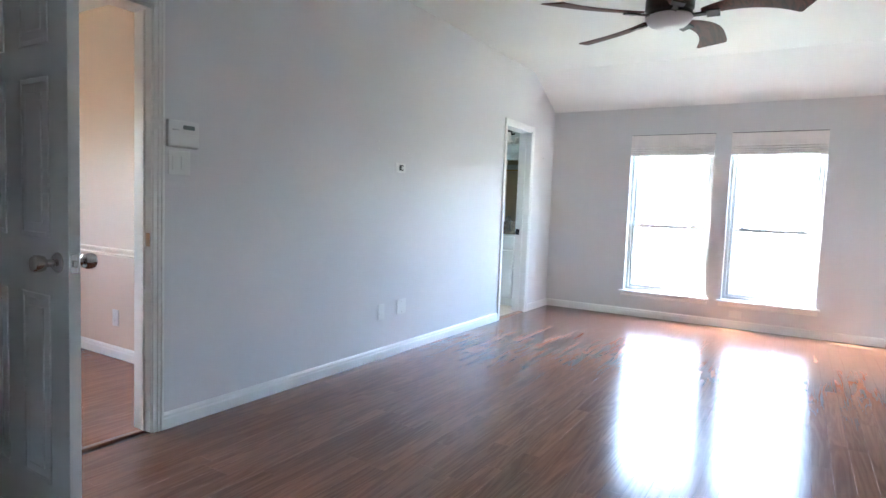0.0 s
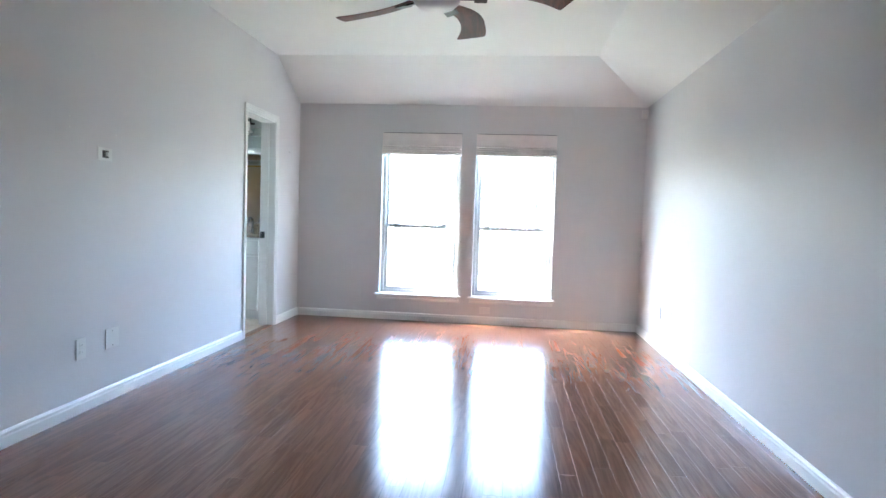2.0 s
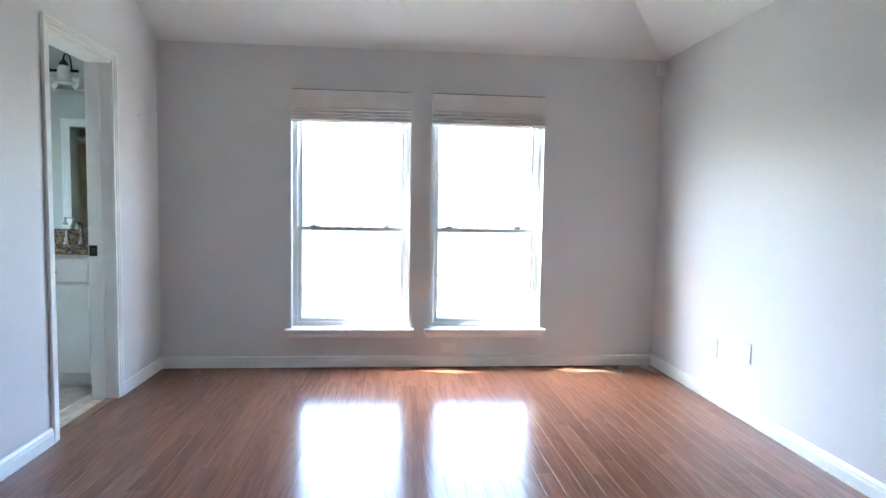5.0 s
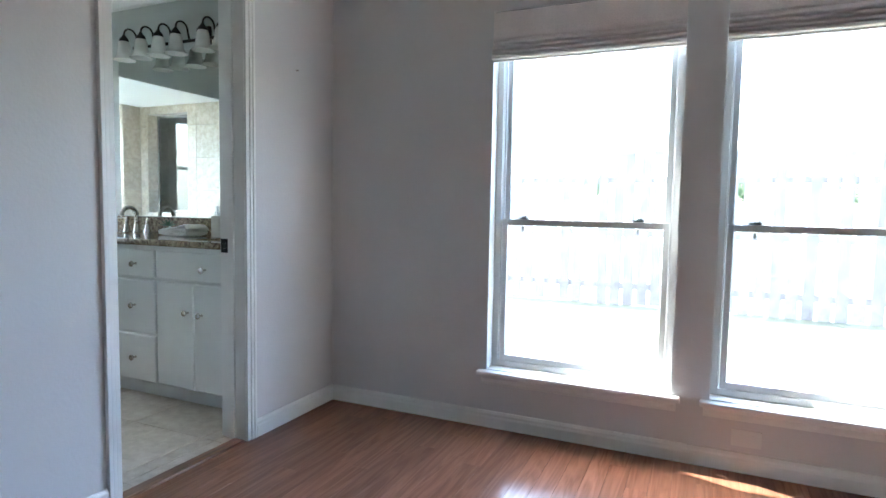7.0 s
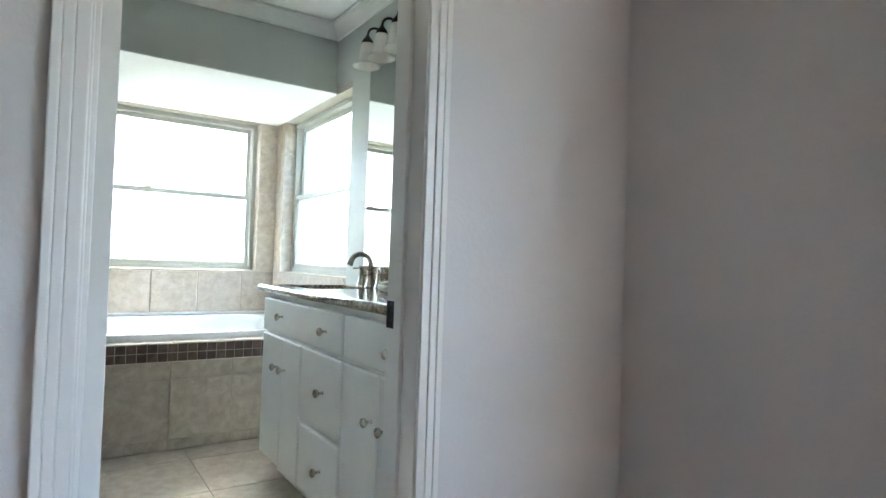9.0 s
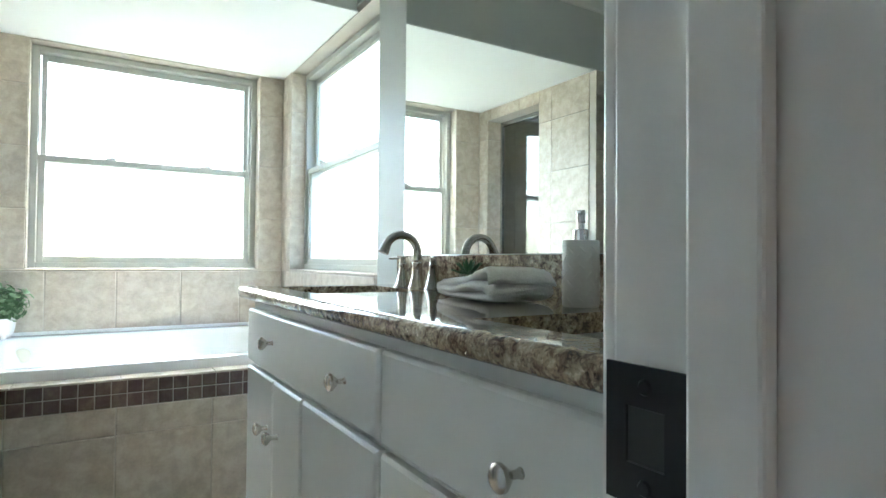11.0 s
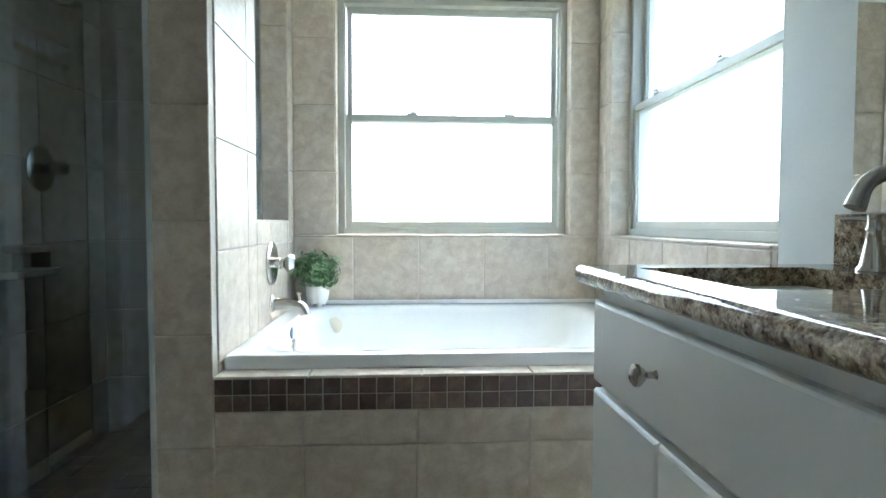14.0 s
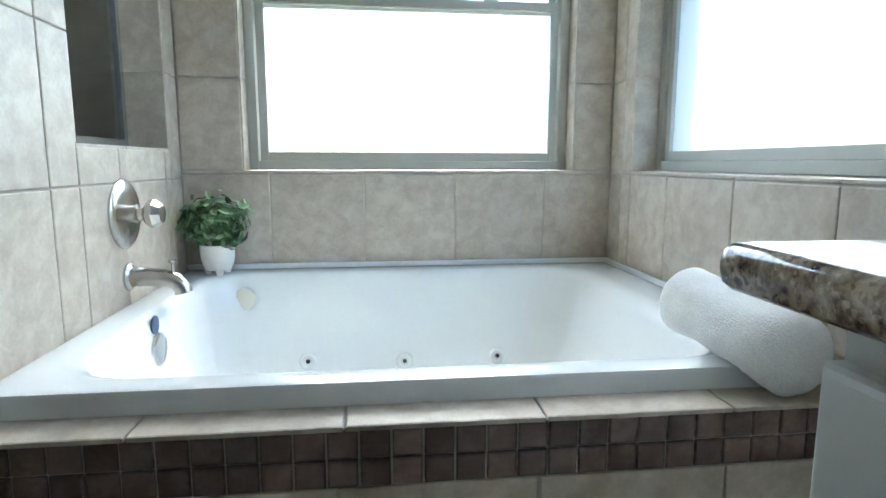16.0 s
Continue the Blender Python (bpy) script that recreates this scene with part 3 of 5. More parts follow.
def bedroom_windows():
    for i, (a0, a1) in enumerate(WIN):
        sash_window("window_%d" % (i + 1), "tall single-hung aluminium window with bright garden behind", "y", YW + 0.075, -1, a0 + 0.002, a1 - 0.002, WZ0 + 0.004, WZ1, WMID, ALU, GLASS, GLASS)
        em = thing("window_sill", ((a0 + a1) / 2, YW, WZ0), "white painted window sill with moulded apron", "window sill", kind="structure")
        st = boxes((a0 - 0.038, a1 + 0.038, YW - 0.048, YW - 0.0005, WZ0 - 0.022, WZ0), bevel=0.006)
        box(st, a0 + 0.001, a1 - 0.001, YW - 0.0005, YW + 0.076, WZ0 - 0.020, WZ0 + 0.003)
        part("stool", st, TRIM, em)
        part("apron", profile_run(((0.001, 0), (0.010, 0.0), (0.014, 0.012), (0.014, 0.030), (0.020, 0.038), (0.020, 0.047), (0.001, 0.047)),
                                  (a0 - 0.022, YW, WZ0 - 0.070), (a1 + 0.022, YW, WZ0 - 0.070), (0, -1, 0)), TRIM, em)
        roman_shade(a0, a1)
        setting("window_reveal", boxes((a0 - 0.001, a0 + 0.0015, YW + 0.002, YW + 0.075, WZ0 + 0.004, WZ1), (a1 - 0.0015, a1 + 0.001, YW + 0.002, YW + 0.075, WZ0 + 0.004, WZ1)),
                TRIM, "white painted window reveal", "window reveal")


def wall_plate(name, label, category, axis, face, out, a, z, w, h, details, group=""):
    """A cover plate on a wall with its small parts (name, da, dz, w, h, depth, material)."""
    em = thing(name, (a, face, z - h / 2) if axis == "y" else (face, a, z - h / 2), label, category, group)

    def b(a0, a1, d0, d1, z0, z1, bev):
        lo, hi = face + out * d0, face + out * d1
        bm = bmesh.new()
        return box(bm, a0, a1, lo, hi, z0, z1, bevel=bev) if axis == "y" else box(bm, lo, hi, a0, a1, z0, z1, bevel=bev)
    part("plate", b(a - w / 2, a + w / 2, 0.001, 0.007, z - h / 2, z + h / 2, 0.002), PLATE, em)
    for nm, da, dz, dw, dh, dep, m in details:
        part(nm, b(a + da - dw / 2, a + da + dw / 2, 0.0072, 0.0072 + dep, z + dz - dh / 2, z + dz + dh / 2, 0.0008), m, em)
    return em


def outlet_details():
    out = []
    for dz in (0.019, -0.019):
        out.append(("socket", 0, dz, 0.033, 0.027, 0.002, PLATE))
        for da in (-0.006, 0.006):
            out.append(("slot", da, dz + 0.003, 0.002, 0.008, 0.0025, DARK))
    return out


def bedroom_wall_fittings():
    o = outlet_details()
    wall_plate("power_outlet", "white duplex power outlet low on the grey wall", "outlet", "x", XL, 1, 3.24, 0.352, 0.072, 0.116, o, "outlets")
    em = wall_plate("cable_plate", "white blank cable cover plate low on the wall", "wall plate", "x", XL, 1, 3.494, 0.363, 0.115, 0.116, [("screw", 0, 0.042, 0.006, 0.006, 0.001, NICKEL), ("screw", 0, -0.042, 0.006, 0.006, 0.001, NICKEL)])
    wall_plate("power_outlet", "white horizontal power outlet under the windows", "outlet", "y", YW, -1, 0.011, 0.146, 0.116, 0.072,
               [("socket", d, 0, 0.027, 0.033, 0.002, PLATE) for d in (-0.019, 0.019)], "outlets")
    wall_plate("power_outlet", "white duplex power outlet near the window corner", "outlet", "x", XR, -1, 5.70, 0.343, 0.072, 0.116, o, "outlets")
    wall_plate("cable_plate", "white blank cable cover plate on the bright wall", "wall plate", "x", XR, -1, 5.36, 0.392, 0.072, 0.116, [("screw", 0, 0.042, 0.006, 0.006, 0.001, NICKEL)])
    wall_plate("cable_box", "white recessed television cable box high on the wall", "cable box", "x", XL, 1, 3.431, 1.431, 0.115, 0.072,
               [("opening", 0.0, 0.0, 0.052, 0.042, 0.001, DARK), ("plug", 0.012, 0.0, 0.022, 0.022, 0.012, PLATE)])
    wall_plate("light_switch", "white double rocker light switch beside the doorway", "light switch", "x", XL, 1, 1.588, 1.311, 0.118, 0.118,
               [("rocker", -0.023, 0, 0.033, 0.066, 0.004, PLATE), ("rocker", 0.023, 0, 0.033, 0.066, 0.004, PLATE)])
    t = thing("alarm_keypad", (XL, 1.599, 1.385), "white alarm keypad with small grey display on the wall", "keypad")
    y0, y1 = 1.599 - 0.082, 1.599 + 0.082
    part("body", boxes((XL + 0.001, XL + 0.026, y0, y1, 1.385, 1.515), bevel=0.005), PLATE, t)
    part("flap", boxes((XL + 0.0265, XL + 0.031, y0 + 0.004, y1 - 0.004, 1.389, 1.452), bevel=0.003), PLATE, t)
    part("display", boxes((XL + 0.0265, XL + 0.028, 1.593, 1.655, 1.474, 1.494)), SCREEN, t, "small grey liquid crystal display")
    for k in range(3):
        part("button", boxes((XL + 0.0265, XL + 0.028, 1.537 + 0.013 * k, 1.543 + 0.013 * k, 1.466, 1.470)), DARK, t)
    m = thing("motion_sensor", (XR, YW, 2.20), "small white alarm sensor in the corner under the ceiling", "sensor")
    part("housing", boxes((XR - 0.065, XR - 0.003, YW - 0.055, YW - 0.003, 2.215, 2.30), bevel=0.010), PLATE, m)
    part("lens", boxes((XR - 0.055, XR - 0.02, YW - 0.058, YW - 0.0555, 2.222, 2.255), bevel=0.001), CERAMIC, m)
    nb = lathe(((0.0, 0.012), (0.004, 0.011), (0.004, 0.0)), (XL, 6.245, 1.762), "x", 10)
    tagged(part("wall_anchor", nb, NICKEL), "small metal screw stuck in the grey wall", "screw")
    for y, z in ((3.165, 1.60), (3.165, 1.545), (3.53, 1.55)):
        tagged(part("wall_anchor", lathe(((0.0, 0.003), (0.006, 0.002), (0.006, 0.0)), (XL, y, z), "x", 10), PLATE), "old filled screw hole in the grey wall", "wall patch", "filled screw holes")


def panel_door(name, label, hinge, angle, width, side, knobs=True):
    """A six-panel hollow door, hinge at its base, turned about z; it runs along its own x."""
    em = thing(name, hinge, label, "door", kind="structure")
    em.matrix_basis = Matrix.Translation(hinge) @ pose(0, 0, 0, 0, 0, angle)
    m = em.matrix_basis
    t, h = 0.035, 1.975
    bm = boxes((0.003, width, -t / 2, t / 2, 0.012, h), bevel=0.002)
    panels = []
    mid = width / 2
    for z0, z1 in ((0.20, 0.82), (1.00, 1.50), (1.60, 1.86)):
        panels += [(0.11, mid - 0.05, z0, z1), (mid + 0.05, width - 0.11, z0, z1)]
    for x0, x1, z0, z1 in panels:
        for s in (-1, 1):
            f = s * t / 2
            fb = [(x0, x0 + 0.018, z0, z1), (x1 - 0.018, x1, z0, z1), (x0 + 0.018, x1 - 0.018, z0, z0 + 0.018), (x0 + 0.018, x1 - 0.018, z1 - 0.018, z1)]
            for p in fb:
                box(bm, p[0], p[1], f, f + s * 0.005, p[2], p[3], bevel=0.0022, seg=1)
            box(bm, x0 + 0.045, x1 - 0.045, f, f + s * 0.004, z0 + 0.045, z1 - 0.045, bevel=0.0035, seg=1)
    bm.transform(m)
    leaf = part("leaf", bm, DOORPAINT, em)
    for s, ax in ((1, "y"), (-1, "-y")) if knobs else ():
        kb = lathe(((0.032, 0.0), (0.032, 0.004), (0.026, 0.010), (0.012, 0.014), (0.012, 0.034), (0.022, 0.040), (0.026, 0.052), (0.026, 0.066), (0.022, 0.072), (0.0, 0.073)),
                   (width - 0.062, s * t / 2, 0.928), ax, 24)
        kb.transform(m)
        part("door_knob", kb, NICKEL, leaf, "brushed nickel door knob", smooth=True)
    lb = boxes((width, width + 0.0025, -0.0125, 0.0125, 0.898, 0.958), bevel=0.001)
    box(lb, width + 0.0026, width + 0.010, -0.006, 0.006, 0.918, 0.938, bevel=0.002)
    lb.transform(m)
    part("latch", lb, NICKEL, leaf)
    for z in (0.20, 1.0, 1.75):
        hb = lathe(((0.006, 0.0), (0.006, 0.085)), (0.0, side * (t / 2 + 0.004), z), "z", 10)
        hb.transform(m)
        part("hinge", hb, NICKEL, leaf)
    return em


def doors():
    panel_door("door_1", "open white six-panel door with nickel knob at the hall doorway", (XL + 0.028, HY0 + 0.0165, 0), 0.0, 0.70, 1)
    panel_door("door_2", "white panelled bathroom door standing open into the bathroom", (XBE + 0.022, DY0 + 0.042, 0), 178.6, 0.62, 1, False)
    s = thing("strike_plate", (XL - 0.05, DY1, 0.87), "black metal strike plate on the white door jamb", "strike plate")
    x0, x1, y = XBE - 0.004, XBE + 0.041, DY1 - 0.0155
    part("plate", boxes((x0, x0 + 0.012, y - 0.002, y, 0.870, 0.934), (x1 - 0.012, x1, y - 0.002, y, 0.870, 0.934),
                        (x0 + 0.012, x1 - 0.012, y - 0.002, y, 0.870, 0.889), (x0 + 0.012, x1 - 0.012, y - 0.002, y, 0.915, 0.934)), BLACKMETAL, s)
    # dark backing sheet stands in for the shaded depth of the hole
    part("latch_hole", boxes((x0 + 0.0125, x1 - 0.0125, y - 0.0012, y - 0.0002, 0.8895, 0.9145)), DARK, s)
    for z in (0.8795, 0.9245):
        part("screw", lathe(((0.004, 0), (0.003, 0.0012), (0, 0.0012)), ((x0 + x1) / 2, y - 0.002, z), "-y", 12), BLACKMETAL, s)
    s2 = thing("strike_plate", (XL - 0.05, HY1, 0.87), "nickel strike plate on the hall door jamb", "strike plate")
    part("plate", boxes((XL - 0.042, XL - 0.004, HY1 - 0.0175, HY1 - 0.0155, 0.905, 0.970), bevel=0.0006), NICKEL, s2)


def ceiling_fan():
    cx, cy = -0.207, 3.452
    em = thing("ceiling_fan", (cx, cy, 2.19), "dark bronze ceiling fan with five wooden blades and white globe", "ceiling fan")
    part("canopy", lathe(((0.0, ZTOP), (0.075, ZTOP), (0.075, ZTOP - 0.02), (0.045, ZTOP - 0.06), (0.016, ZTOP - 0.07)), (cx, cy, 0)), BRONZE, em, smooth=True)
    part("downrod", lathe(((0.013, ZTOP - 0.066), (0.013, 2.46)), (cx, cy, 0), seg=14), BRONZE, em, smooth=True)
    part("motor", lathe(((0.016, 2.48), (0.07, 2.47), (0.125, 2.43), (0.135, 2.39), (0.135, 2.34), (0.120, 2.328), (0.105, 2.32), (0.0, 2.32)), (cx, cy, 0), seg=36), BRONZE, em, smooth=True)
    part("light_fitter", lathe(((0.105, 2.32), (0.128, 2.318), (0.132, 2.303), (0.128, 2.297), (0.0, 2.297)), (cx, cy, 0), seg=36), BRONZE, em, smooth=True)
    part("globe", lathe(((0.127, 2.302), (0.130, 2.292), (0.122, 2.272), (0.10, 2.250), (0.065, 2.236), (0.03, 2.231), (0.0, 2.230)), (cx, cy, 0), seg=36), GLOBE, em, "white frosted glass globe", smooth=True)
    for k in range(5):
        a = 4 + 72 * k
        m = Matrix.Translation((cx, cy, 2.298)) @ pose(0, 0, 0, 0, 0, a) @ pose(0, 0, 0, -13, 0, 0)
        n = 16
        bm = bmesh.new()
        rows = []
        for i in range(n + 1):
            u = i / n
            r = 0.17 + 0.545 * u
            bend = 0.030 - 0.085 * math.sin(math.pi * (0.12 + 0.88 * u))
            half = 0.036 + 0.054 * u ** 0.8
            if u > 0.92:
                half *= 1 - 0.10 * ((u - 0.92) / 0.08) ** 2
            th = 0.0045
            rows.append([bm.verts.new(m @ Vector((r - 0.045 * s0 * u ** 6, bend + s0 * half, s1 * th + 0.012)))
                         for s0, s1 in ((-1, -0.4), (-0.8, -1), (0, -1), (0.8, -1), (1, -0.4), (1, 0.4), (0.8, 1), (0, 1), (-0.8, 1), (-1, 0.4))])
        for p, q in zip(rows, rows[1:]):
            for j in range(10):
                w2 = (j + 1) % 10
                bm.faces.new((p[j], p[w2], q[w2], q[j]))
        bm.faces.new(rows[0][::-1])
        bm.faces.new(rows[-1])
        bmesh.ops.recalc_face_normals(bm, faces=bm.faces)
        bl = part("blade", bm, FANWOOD, em, smooth=True)
        ib = boxes((0.10, 0.26, -0.016, 0.016, -0.006, 0.004), bevel=0.003)
        box(ib, 0.20, 0.27, -0.036, 0.036, -0.0065, 0.002, bevel=0.003)
        ib.transform(m)
        part("blade_iron", ib, BRONZE, em)


def hall():
    x0 = -4.9
    wall("hall_wall_north", "y", 2.08, 2.22, x0, XBE, -0.02, 2.5, [], HALLWALL, "beige painted hall wall with chair rail")
    wall("hall_wall_south", "y", -0.62, -0.76, x0, XBE, -0.02, 2.5, [], HALLWALL, "plain beige painted hall wall")
    # unseen opening, added only so sky light brightens the hall
    wall("hall_wall_west", "x", x0, x0 - 0.14, -0.76, 2.22, -0.02, 2.5, [(0.40, 1.10, 1.05, 1.80)], HALLWALL, "beige painted hall wall with an unseen opening added for light")
    setting("hall_ceiling", boxes((x0, XBE, -0.62, 2.08, 2.44, 2.5)), CEIL, "plain white hall ceiling", "ceiling")
    base_run((x0, 2.08), (XBE, 2.08), (0, -1))
    setting("chair_rail", profile_run(((0.001, 0), (0.012, 0.0), (0.016, 0.015), (0.010, 0.022), (0.016, 0.036), (0.022, 0.045), (0.022, 0.058), (0.001, 0.058)), (x0, 2.08, 0.716), (XBE, 2.08, 0.716), (0, -1, 0)),
            mat("cream_trim", (0.76, 0.67, 0.53), 0.4, var=0.04), "cream painted chair rail along the hall wall", "chair rail")
    wall_plate("power_outlet", "beige power outlet low on the hall wall", "outlet", "y", 2.08, -1, -3.52, 0.285, 0.072, 0.116, outlet_details(), "outlets")
    setting("hall_floor", boxes((x0, XL - 0.075, -0.62, 2.08, -0.06, -0.003)), OAK, "red-brown hardwood hall floor", "floor")
    setting("threshold", boxes((XL - 0.075, XL - 0.045, HY0 + 0.016, HY1 - 0.016, -0.02, 0.006), bevel=0.003), OAKTRIM, "narrow wooden threshold strip in the hall doorway", "threshold")


# ---- bathroom ----
def tile_mesh(w, h, d, material, cache={}):
    """A tile of w by h lying in its own xy plane, face up at d, edges eased."""
    key = (round(w, 3), round(h, 3), material.name)
    if key not in cache:
        e = min(0.0025, w / 4, h / 4)
        bm = bmesh.new()
        rings = [[bm.verts.new((sx * (w / 2 - i), sy * (h / 2 - i), z)) for sx, sy in ((-1, -1), (1, -1), (1, 1), (-1, 1))] for i, z in ((0, -0.002), (0, d - 0.0015), (e, d))]
        for p, q in zip(rings, rings[1:]):
            for k in range(4):
                bm.faces.new((p[k], p[(k + 1) % 4], q[(k + 1) % 4], q[k]))
        bm.faces.new(rings[-1])
        cache[key] = mesh_of(bm, "tile", material)
    return cache[key]


def lay_tiles(parent, origin, u, v, regions, us, vs, material, gap=0.0035, depth=0.006, name="tile", stagger=0.0):
    """Tiles as parts of a surface: joints at us and vs along the axes u and v, clipped to rectangular regions (u0, u1, v0, v1)."""
    origin, u, v = Vector(origin), Vector(u), Vector(v)
    n = u.cross(v)
    rot = Matrix((u, v, n)).transposed().to_4x4()
    for r in regions:
        for a0, a1 in zip(us, us[1:]):
            for b0, b1 in zip(vs, vs[1:]):
                p0, p1, q0, q1 = max(a0, r[0]), min(a1, r[1]), max(b0, r[2]), min(b1, r[3])
                if p1 - p0 < 0.012 or q1 - q0 < 0.012:
                    continue
                ob = new(name, tile_mesh(p1 - p0 - gap, q1 - q0 - gap, depth, material))
                tilt = pose(0, 0, 0, random.uniform(-0.12, 0.12), random.uniform(-0.12, 0.12), 0)
                ob.matrix_basis = Matrix.Translation(origin + u * ((p0 + p1) / 2) + v * ((q0 + q1) / 2)) @ rot @ tilt
                ob.parent = parent


def steps(start, pitch, n):
    return [start + pitch * k for k in range(n)]


def bath_shell():
    # walls
    tub_wall = wall("bath_wall_west", "x", XT - 0.006, XT - OUT, YB - 0.14, YN + 0.2, -0.3, 2.9, [BW], GROUT, "tiled wall behind the bathtub with a frosted window")
    north_t = wall("bath_wall_alcove", "y", YN + 0.006, YN + 0.23, XT - 0.006, SW[1], -0.3, ZSOF + 0.02, [SW], GROUT, "tiled alcove wall beside the tub with a frosted window")
    wall("bath_wall_north", "y", YN, YN + 0.23, SW[1] + 0.0005, XBE, -0.3, ZSOF + 0.02, [], BATHWALL, "pale grey painted wall behind the vanity")
    wall("bath_wall_upper", "y", YN, YN + 0.23, XT, XBE, ZSOF + 0.02, 2.9, [], BATHWALL, "pale grey painted wall above the mirror")
    wall("bath_wall_east", "x", XBE - 0.012, XBE - 0.001, YB, YN, 0, ZB, [(DY0 - 0.002, DY1 + 0.002, 0, DZ)], BATHWALL, "pale grey painted wall round the bathroom door")
    wall("bath_wall_south", "y", YB, YB - 0.14, XSOF, XBE, -0.02, 2.9, [(-3.875, -3.16, -0.02, 2.0)], BATHWALL, "pale grey painted wall with a closet doorway")
    shower_s = wall("shower_wall_south", "y", YB - 0.006, YB - 0.14, XT, XSOF - 0.001, -0.02, 2.9, [], GROUT, "tiled end wall of the shower")
    setting("bath_ceiling", boxes((XSOF, XBE, YB, YN, ZB, ZB + 0.08)), CEIL, "white bathroom ceiling", "ceiling")
    setting("soffit", boxes((XT, XSOF, YB, YN, ZSOF, ZB + 0.08)), BATHWALL, "lowered painted soffit above tub and shower", "soffit")
    setting("soffit_ceiling", boxes((XT, XSOF - 0.001, YB, YN + 0.09, ZSOF - 0.006, ZSOF - 0.0005)), CEIL, "white ceiling of the tub alcove", "ceiling")
    for p0, p1, o in (((XSOF, YB, ZB), (XSOF, YN, ZB), (1, 0, 0)), ((XSOF, YN, ZB), (XBE - 0.012, YN, ZB), (0, -1, 0)), ((XSOF, YB, ZB), (XBE - 0.012, YB, ZB), (0, 1, 0)), ((XBE - 0.012, YB, ZB), (XBE - 0.012, YN, ZB), (-1, 0, 0))):
        setting("crown_moulding", profile_run(CROWN, p0, p1, o), TRIM, "white painted crown moulding under the ceiling", "crown moulding")
    # partition between tub and shower, with its glazed opening
    op = (-5.36, -4.80, 0.985, 1.97)
    part_w = wall("partition_wall", "y", SY0 + 0.006, SY1 - 0.006, XT, XTUB - 0.006, 0, ZSOF - 0.006, [op], GROUT, "tiled partition between tub and shower with a glazed opening")
    tx = steps(XTUB - 0.366 - 0.313 * 4, 0.313, 6)
    tz = steps(0.900 - 0.313 * 3, 0.313, 8)
    reg = [(op[1], XTUB, 0.56, ZSOF - 0.006), (XT, op[0], 0.56, ZSOF - 0.006), (op[0], op[1], 0.56, op[2]), (op[0], op[1], op[3], ZSOF - 0.006)]
    # tub side looks to +y: u along -x, v up
    lay_tiles(part_w, (0, SY1 - 0.006, 0), (-1, 0, 0), (0, 0, 1), [(-r[1], -r[0], r[2], r[3]) for r in reg], sorted(-t for t in tx) + [5.43], tz, TILE)
    lay_tiles(part_w, (0, SY0 + 0.006, 0), (1, 0, 0), (0, 0, 1), [(op[1], XTUB, 0, ZSOF), (XT, op[0], 0, ZSOF), (op[0], op[1], 0, op[2]), (op[0], op[1], op[3], ZSOF)], tx, tz, TILE)
    # end of the partition looks to +x
    sz = steps(0.675 - 0.308 * 3, 0.308, 9)
    lay_tiles(part_w, (XTUB - 0.006, 0, 0), (0, 1, 0), (0, 0, 1), [(SY0, SY1, 0, ZSOF - 0.006)], [SY0, SY1], sz, TILE)
    # lining of the opening
    lay_tiles(part_w, (0, 0, op[2]), (1, 0, 0), (0, 1, 0), [(op[0], op[1], SY0, SY1)], [op[0], -5.05, op[1]], [SY0, SY1], TILE)
    lay_tiles(part_w, (op[0], 0, 0), (0, 1, 0), (0, 0, 1), [(SY0, SY1, op[2] + 0.006, op[3])], [SY0, SY1], tz, TILE)
    lay_tiles(part_w, (op[1], 0, 0), (0, -1, 0), (0, 0, 1), [(-SY1, -SY0, op[2] + 0.006, op[3])], [-SY1, -SY0], tz, TILE)
    g = thing("shower_window", (-5.08, SY0, op[2]), "fixed shower glass panel in a bright metal frame", "glass panel", kind="structure")
    y = SY0 + 0.030
    x0, x1 = op[0] + 0.007, op[1] - 0.007
    part("frame", boxes((x0, x0 + 0.018, y - 0.012, y + 0.012, op[2] + 0.007, op[3]), (x1 - 0.018, x1, y - 0.012, y + 0.012, op[2] + 0.007, op[3]), (x0 + 0.018, x1 - 0.018, y - 0.012, y + 0.012, op[2] + 0.007, op[2] + 0.032), (x0 + 0.018, x1 - 0.018, y - 0.012, y + 0.012, op[3] - 0.03, op[3]), bevel=0.002), SHOWERALU, g)
    part("pane", boxes((x0 + 0.015, x1 - 0.015, y - 0.003, y + 0.003, op[2] + 0.03, op[3] - 0.028)), SHOWERGLASS, g)
    # far tub wall
    by = [SY1] + steps(5.465, 0.3065, 5)
    bz = steps(0.913 - 0.303 * 2, 0.303, 7)
    lay_tiles(tub_wall, (XT - 0.006, 0, 0), (0, 1, 0), (0, 0, 1), [(SY1, YN, 0.56, BW[2]), (SY1, BW[0], BW[2], ZSOF), (BW[1], YN, BW[2], ZSOF)], sorted(by + [5.16]), bz, TILE)
    lay_tiles(tub_wall, (XT - 0.006, 0, 0), (0, 1, 0), (0, 0, 1), [(YB, SY0, 0, ZSOF)], steps(YB - 0.1, 0.308, 4), tz, TILE)
